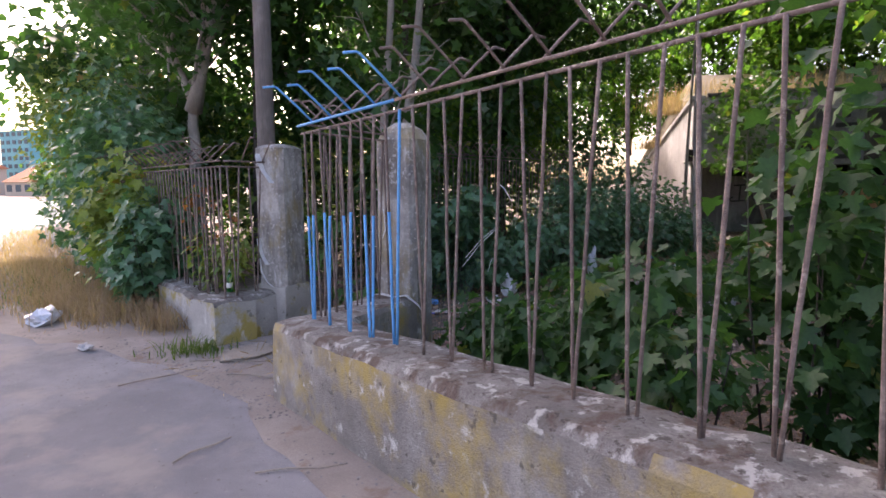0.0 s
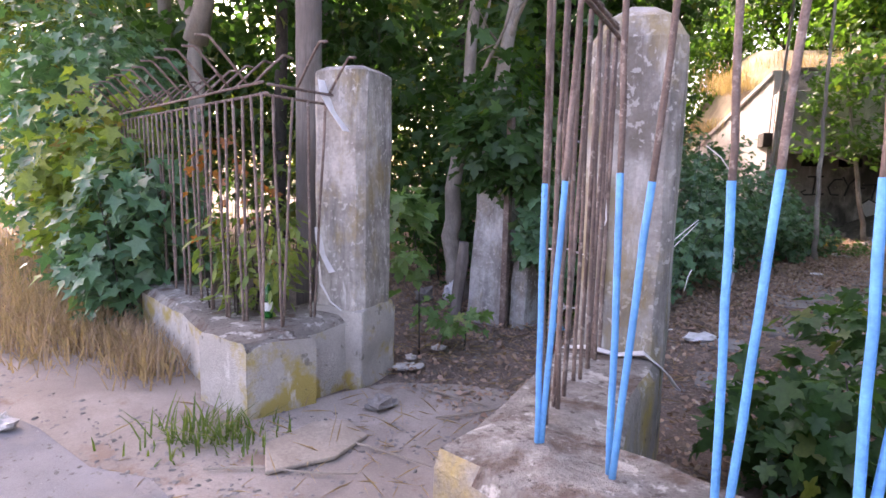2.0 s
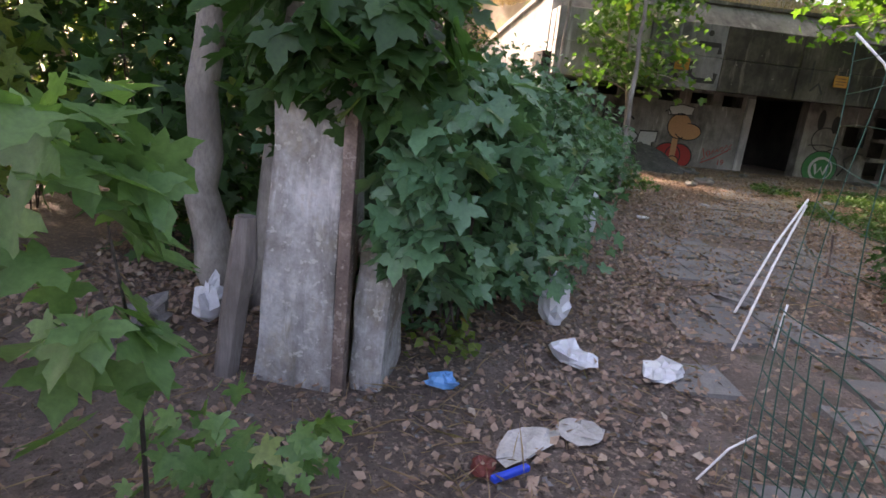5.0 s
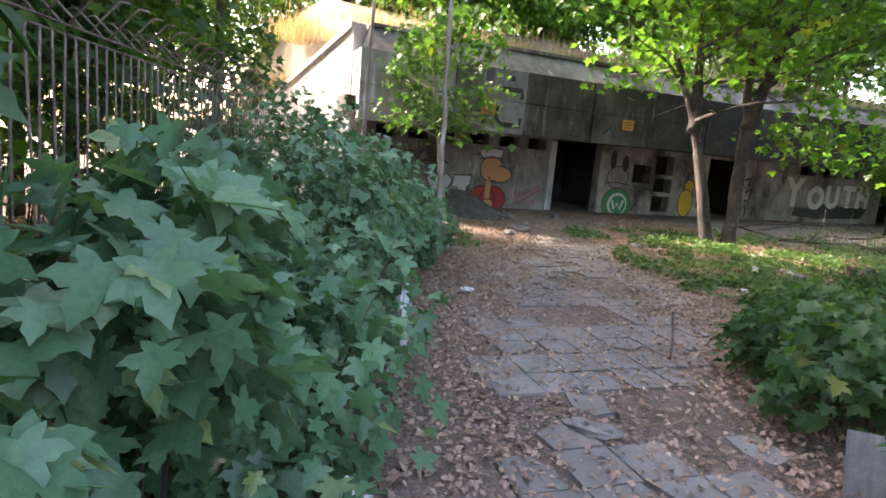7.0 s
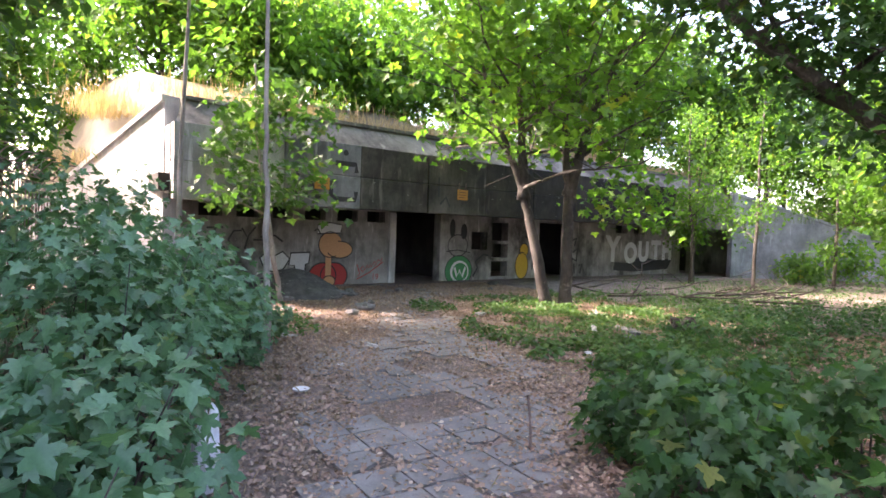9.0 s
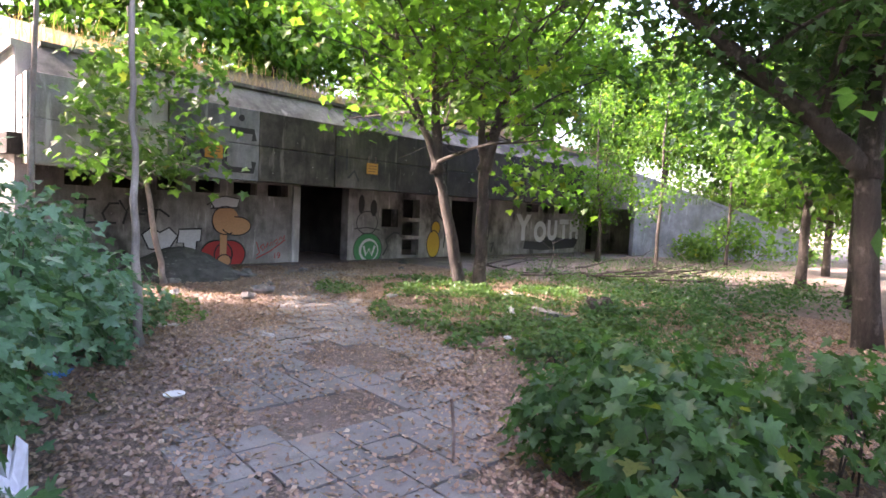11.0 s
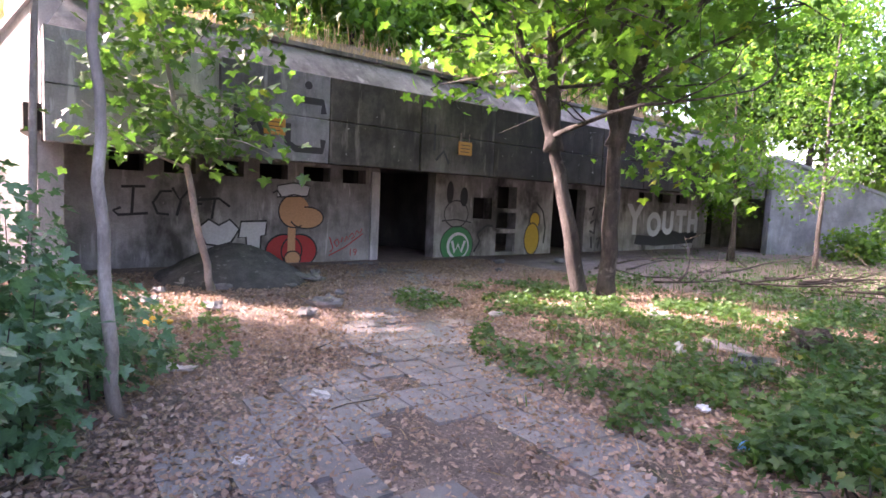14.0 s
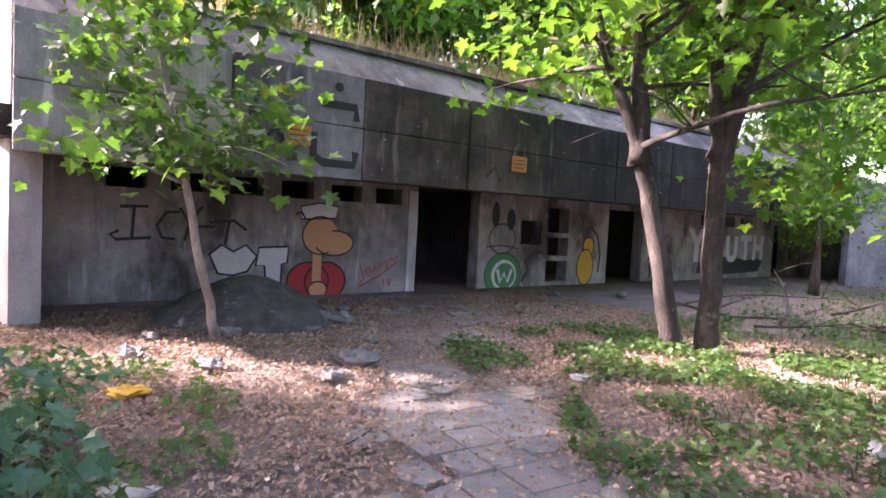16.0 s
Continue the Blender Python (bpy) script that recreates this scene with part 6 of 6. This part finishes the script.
crumple("plastic_bag", "pale rubbish bag beside the tree trunk", "bag", (-1.36, 1.72, 0.0), 0.12, 0.08, 0.22, M_BAG, 5)
crumple("rubble_stone", "grey stone beside the tree trunk", "stone", (-1.62, 1.6, 0.0), 0.11, 0.10, 0.14, M_STONE, 6)
for k, (x, y, sx, sy, rz) in enumerate([(0.16, 0.62, 0.16, 0.075, 0.2), (0.42, 0.72, 0.10, 0.10, 0.8), (-0.9, 0.1, 0.05, 0.06, 0.5), (-0.93, -0.40, 0.11, 0.06, 0.3), (-1.0, -0.2, 0.05, 0.04, 0.9)]):
    crumple("paper_scrap", "dirty torn paper sheet lying on the soil", "paper", (x, y, 0.0), sx, sy, 0.035, M_PAPER, 7 + k)
tagged(part("plastic_stick", bevelled(Geo().box((-0.085, -0.014, 0), (0.085, 0.014, 0.022)), 0.006, 2), M_DEEPBLUE, at=pose(0.06, 0.42, 0.012, 0, 0, 28)), "bright blue plastic stick on the dirt", "plastic piece")
crumple("crushed_packet", "dark maroon crushed packet", "packet", (-0.03, 0.47, 0.0), 0.07, 0.045, 0.03, M_MAROON, 14)
bd = bevelled(Geo().prism([(-0.28, -0.16), (0.05, -0.20), (0.30, -0.06), (0.27, 0.14), (0.1, 0.20), (-0.2, 0.08)], 0, 0.02), 0.005, 1, 0.008)
tagged(part("board", bd, M_CARD, at=pose(-0.92, -1.68, 0.018, 2, 1, 55)), "broken grey fibreboard lying by the gateway", "board")
for k, (x, y, L, rz) in enumerate([(-1.12, -2.5, 0.62, 62), (-0.35, -2.2, 0.6, 10), (-0.9, -1.95, 0.7, 20), (-0.55, -1.6, 0.55, -5), (-0.45, -0.8, 0.5, -12), (-0.3, -1.0, 0.4, 40), (0.1, -0.3, 0.5, 75), (0.9, -3.4, 0.5, 30), (0.2, -3.4, 0.4, 80), (4.8, 7.0, 0.4, 5), (7.3, 7.2, 0.7, -40), (5.4, 8.6, 0.4, 30)]):
    q = [(-L / 2, 0, 0.008), (-L / 6, 0.02 * math.sin(k), 0.014), (L / 5, -0.015, 0.012), (L / 2, 0.03 * math.cos(k), 0.01)]
    tagged(part("twig", Geo().tube(q, [0.006, 0.006, 0.005, 0.003], 5), M_CARD if k < 9 else M_DEADWOOD, at=pose(x, y, 0.012, 0, 0, rz)), "dry pale twig lying on the ground", "twig", "loose twigs")
crumple("rubbish_bag", "white rubbish bag on the dry grass", "bag", (-4.0, -1.5, 0.0), 0.26, 0.16, 0.18, M_BAG, 21)
crumple("paper_scrap", "white paper scrap on the asphalt", "paper", (-2.48, -2.13, 0.01), 0.08, 0.06, 0.06, M_PAPER, 22)
crumple("rubble_stone", "dark stone in the gateway", "stone", (-0.81, -1.1, 0.0), 0.10, 0.07, 0.07, M_STONE, 23)

# ---- loose things in the yard ----
tagged(part("steel_rod", Geo().tube([(3.76, 3.5, -0.1), (3.75, 3.5, 0.2), (3.72, 3.51, 0.42)], 0.011, 8), M_RUST), "short rusty steel rod sticking out of the ground", "rod")
cor = Geo()
for i in range(25):
    a = i / 24
    for z in (0.0, 0.34):
        for o in (0, 0.006):
            cor.v.append((-0.22 + 0.44 * a, 0.012 * math.sin(a * 2 * math.pi * 8) + o, z))
for i in range(24):
    k = 4 * i
    cor.f += [(k, k + 4, k + 6, k + 2), (k + 1, k + 3, k + 7, k + 5), (k + 2, k + 6, k + 7, k + 3), (k, k + 1, k + 5, k + 4)]
tagged(part("corrugated_sheet", cor, M_ZINC, at=pose(3.32, 1.55, 0.0, -18, 0, -40)), "small piece of corrugated metal sheet among leaves", "metal sheet")
STUFF = [("rubble_stone", "flat broken concrete slab piece on the path", "stone", 2.28, 2.60, 0.17, 0.09, 0.06, M_STONE), ("rubble_stone", "small concrete lump on the path", "stone", 2.58, 3.12, 0.08, 0.06, 0.07, M_STONE),
         ("rubble_stone", "grey concrete lump in dry leaves", "stone", 6.34, 10.4, 0.22, 0.16, 0.16, M_STONE), ("rubble_stone", "pale stone near the sapling", "stone", 5.86, 10.0, 0.15, 0.12, 0.12, M_STONE),
         ("cardboard_piece", "flattened pale cardboard beside the path", "cardboard", 7.3, 8.85, 0.26, 0.14, 0.03, M_CARD), ("rubble_stone", "flat concrete piece in the weeds", "stone", 9.2, 6.35, 0.34, 0.16, 0.07, M_STONE),
         ("rubbish_bag", "torn black plastic rubbish in the weeds", "bag", 8.75, 5.85, 0.26, 0.17, 0.10, M_BLACKBAG), ("rubble_stone", "flat concrete piece in the weeds", "stone", 8.45, 5.4, 0.22, 0.12, 0.05, M_STONE),
         ("paper_scrap", "crumpled white paper in the weeds", "paper", 8.45, 6.48, 0.07, 0.06, 0.13, M_PAPER), ("paper_scrap", "white paper scrap on dry leaves", "paper", 4.67, 7.29, 0.09, 0.06, 0.05, M_PAPER),
         ("paper_scrap", "pinkish paper scrap on dry leaves", "paper", 3.81, 6.56, 0.06, 0.05, 0.03, M_PAPER), ("paper_scrap", "white paper scrap on dry leaves", "paper", 3.9, 8.54, 0.10, 0.07, 0.06, M_PAPER),
         ("plastic_bag", "clear plastic scrap at the weeds' edge", "bag", 7.02, 5.49, 0.07, 0.05, 0.05, M_BAG), ("plastic_bag", "blue plastic scrap in the weeds", "bag", 6.55, 4.95, 0.09, 0.05, 0.05, M_BLUEFILM),
         ("rubble_stone", "flat stone in the ground cover", "stone", 10.3, 7.75, 0.3, 0.16, 0.06, M_STONE), ("paper_scrap", "white paper scrap near the maple", "paper", 8.1, 8.9, 0.11, 0.08, 0.07, M_PAPER),
         ("plastic_bag", "white foam tray caught in the shrub", "tray", 1.58, 4.1, 0.10, 0.08, 0.5, M_BAG), ("rubbish_bag", "yellow plastic rubbish beside the shrubs", "bag", 4.2, 10.3, 0.16, 0.12, 0.10, M_YELLOWPAINT),
         ("plastic_bag", "light blue plastic bag under the shrubs", "bag", 2.44, 6.95, 0.12, 0.10, 0.08, M_BLUEFILM), ("paper_scrap", "white paper scrap on dry leaves", "paper", 4.0, 8.46, 0.10, 0.07, 0.05, M_PAPER), ("rubble_stone", "stone beside the path", "stone", 5.0, 10.9, 0.16, 0.12, 0.1, M_STONE)]
for k, (n, lab, c, x, y, a, b, h, m) in enumerate(STUFF):
    crumple(n, lab, c, (x, y, 0.0), a, b, h, m, 40 + k * 1.7)
crumple("root_stump", "dark earthy root lump in the weeds", "stump", (9.9, 5.75, 0.0), 0.27, 0.22, 0.30, M_BARK, 9)
disc = Geo().tube([(0, 0, 0.0), (0, 0, 0.02)], [0.07, 0.085], 18)
tagged(part("plastic_disc", disc, M_WHITE, at=pose(2.96, 5.8, 0.014)), "round white plastic disc on the path edge", "disc")
# pile of dead branches
for k in range(26):
    r = np.random.default_rng(800 + k)
    t = r.random()
    x, y = 13.0 + 4.5 * t + r.normal(0, 0.5), 10.0 - 4.2 * t + r.normal(0, 0.7)
    a = r.uniform(-0.9, 0.3)
    L = r.uniform(1.2, 3.4)
    pts = limb_path((x, y, 0.05 + 0.25 * r.random()), (math.cos(a), math.sin(a), r.normal(0.0, 0.08)), L, 0.0, r, 7, 0.1)
    pts = [Vector((p.x, p.y, max(0.02, p.z))) for p in pts]
    g = Geo().tube(pts, [0.028 * (1 - 0.8 * i / 7) for i in range(8)], 6)
    for _ in range(4):
        j = int(r.integers(2, 7))
        tp = limb_path(pts[j], (r.normal(), r.normal(), abs(r.normal(0.2, 0.3))), L * 0.3, 0.0, r, 4, 0.2)
        g.tube(tp, [0.01, 0.008, 0.006, 0.004, 0.002], 5)
    tagged(part("dead_branch", g, M_DEADWOOD, smooth=True), "bare dead branch lying in a heap", "branch", "heap of dead branches")

def pebbles(name, label, zones, mat, seed):
    r = np.random.default_rng(seed)
    V, F4 = [], []
    base = np.array([(-1, -1, 0), (1, -1, 0), (1, 1, 0), (-1, 1, 0), (-0.5, -0.6, 0.8), (0.6, -0.5, 0.7), (0.5, 0.5, 0.9), (-0.6, 0.5, 0.7)], float)
    quads = np.array([(4, 5, 6, 7), (0, 1, 5, 4), (1, 2, 6, 5), (2, 3, 7, 6), (3, 0, 4, 7)])
    for (x, y, rx, ry, n, sz) in zones:
        a, q = r.uniform(0, 2 * np.pi, n), np.sqrt(r.random(n))
        c = np.stack([x + rx * q * np.cos(a), y + ry * q * np.sin(a), np.full(n, 0.006)], 1)
        rot = r.uniform(0, 6.28, n)
        k = sz * r.uniform(0.4, 1.6, (n, 1, 3)) * np.array([1, 1, 0.6])
        b = base[None] * k * (1 + 0.25 * r.normal(size=(n, 8, 1)))
        X = b[..., 0] * np.cos(rot)[:, None] - b[..., 1] * np.sin(rot)[:, None]
        Yv = b[..., 0] * np.sin(rot)[:, None] + b[..., 1] * np.cos(rot)[:, None]
        V.append(np.stack([X, Yv, b[..., 2]], 2) + c[:, None])
    V = np.concatenate(V)
    n = len(V)
    g = Geo()
    g.v = V.reshape(-1, 3)
    g.f = [(np.arange(n)[:, None, None] * 8 + quads[None]).reshape(-1, 4)]
    return tagged(part(name, leaf_mesh(name, g, mat), None), label, "gravel", kind="stuff")


pebbles("gravel", "small pale stones and grit on the asphalt and dirt", [(0.4, -3.4, 2.2, 1.2, 900, 0.007), (-0.8, -2.2, 1.4, 1.0, 900, 0.008), (2.2, -4.6, 2.0, 0.9, 700, 0.007), (-3, -2.6, 2.0, 1.0, 500, 0.009), (0.0, 0.3, 1.2, 1.4, 500, 0.009)], M_STONE, 61)
r = np.random.default_rng(64)
q = np.concatenate([np.stack([r.normal(-0.5, 0.9, 900), r.normal(0.2, 0.9, 900), np.full(900, 0.01)], 1), np.stack([r.uniform(-2, 10, 1600), r.uniform(0, 12, 1600), np.full(1600, 0.012)], 1), np.stack([r.normal(-0.6, 0.5, 260), r.normal(-1.6, 0.35, 260), np.full(260, 0.014)], 1)])
tagged(part("twig_litter", leaf_mesh("twig_litter", leaves(q, 0.13, [(0, 0), (0.018, 0.5), (0, 1.0), (-0.018, 0.5)], 0.0, 65, 0.7), M_GRASS), None), "thin dry straw and twigs strewn on the soil", "twig litter", kind="stuff")

plank = bevelled(Geo().box((-0.45, -0.11, 0), (0.45, 0.11, 0.05)), 0.01, 1, 0.01, 2)
tagged(part("concrete_plank", plank, M_STONE, at=pose(6.95, 12.75, 0.10, 4, 9, -38)), "broken concrete plank leaning on the rubble mound", "plank")
for k, (x, y, a) in enumerate([(5.2, 12.9, 0.16), (5.6, 12.3, 0.13), (7.3, 12.6, 0.18), (6.6, 12.1, 0.10), (7.7, 13.4, 0.12), (4.7, 12.4, 0.12), (9.0, 13.1, 0.12), (12.8, 13.6, 0.16), (14.6, 13.2, 0.14), (11.6, 12.4, 0.1), (4.4, 11.6, 0.14), (7.0, 11.2, 0.1)]):
    crumple("rubble_stone", "lump of broken concrete near the bunker", "stone", (x, y, 0.0), a, a * 0.8, a * 0.8, M_STONE, 90 + k * 1.3)
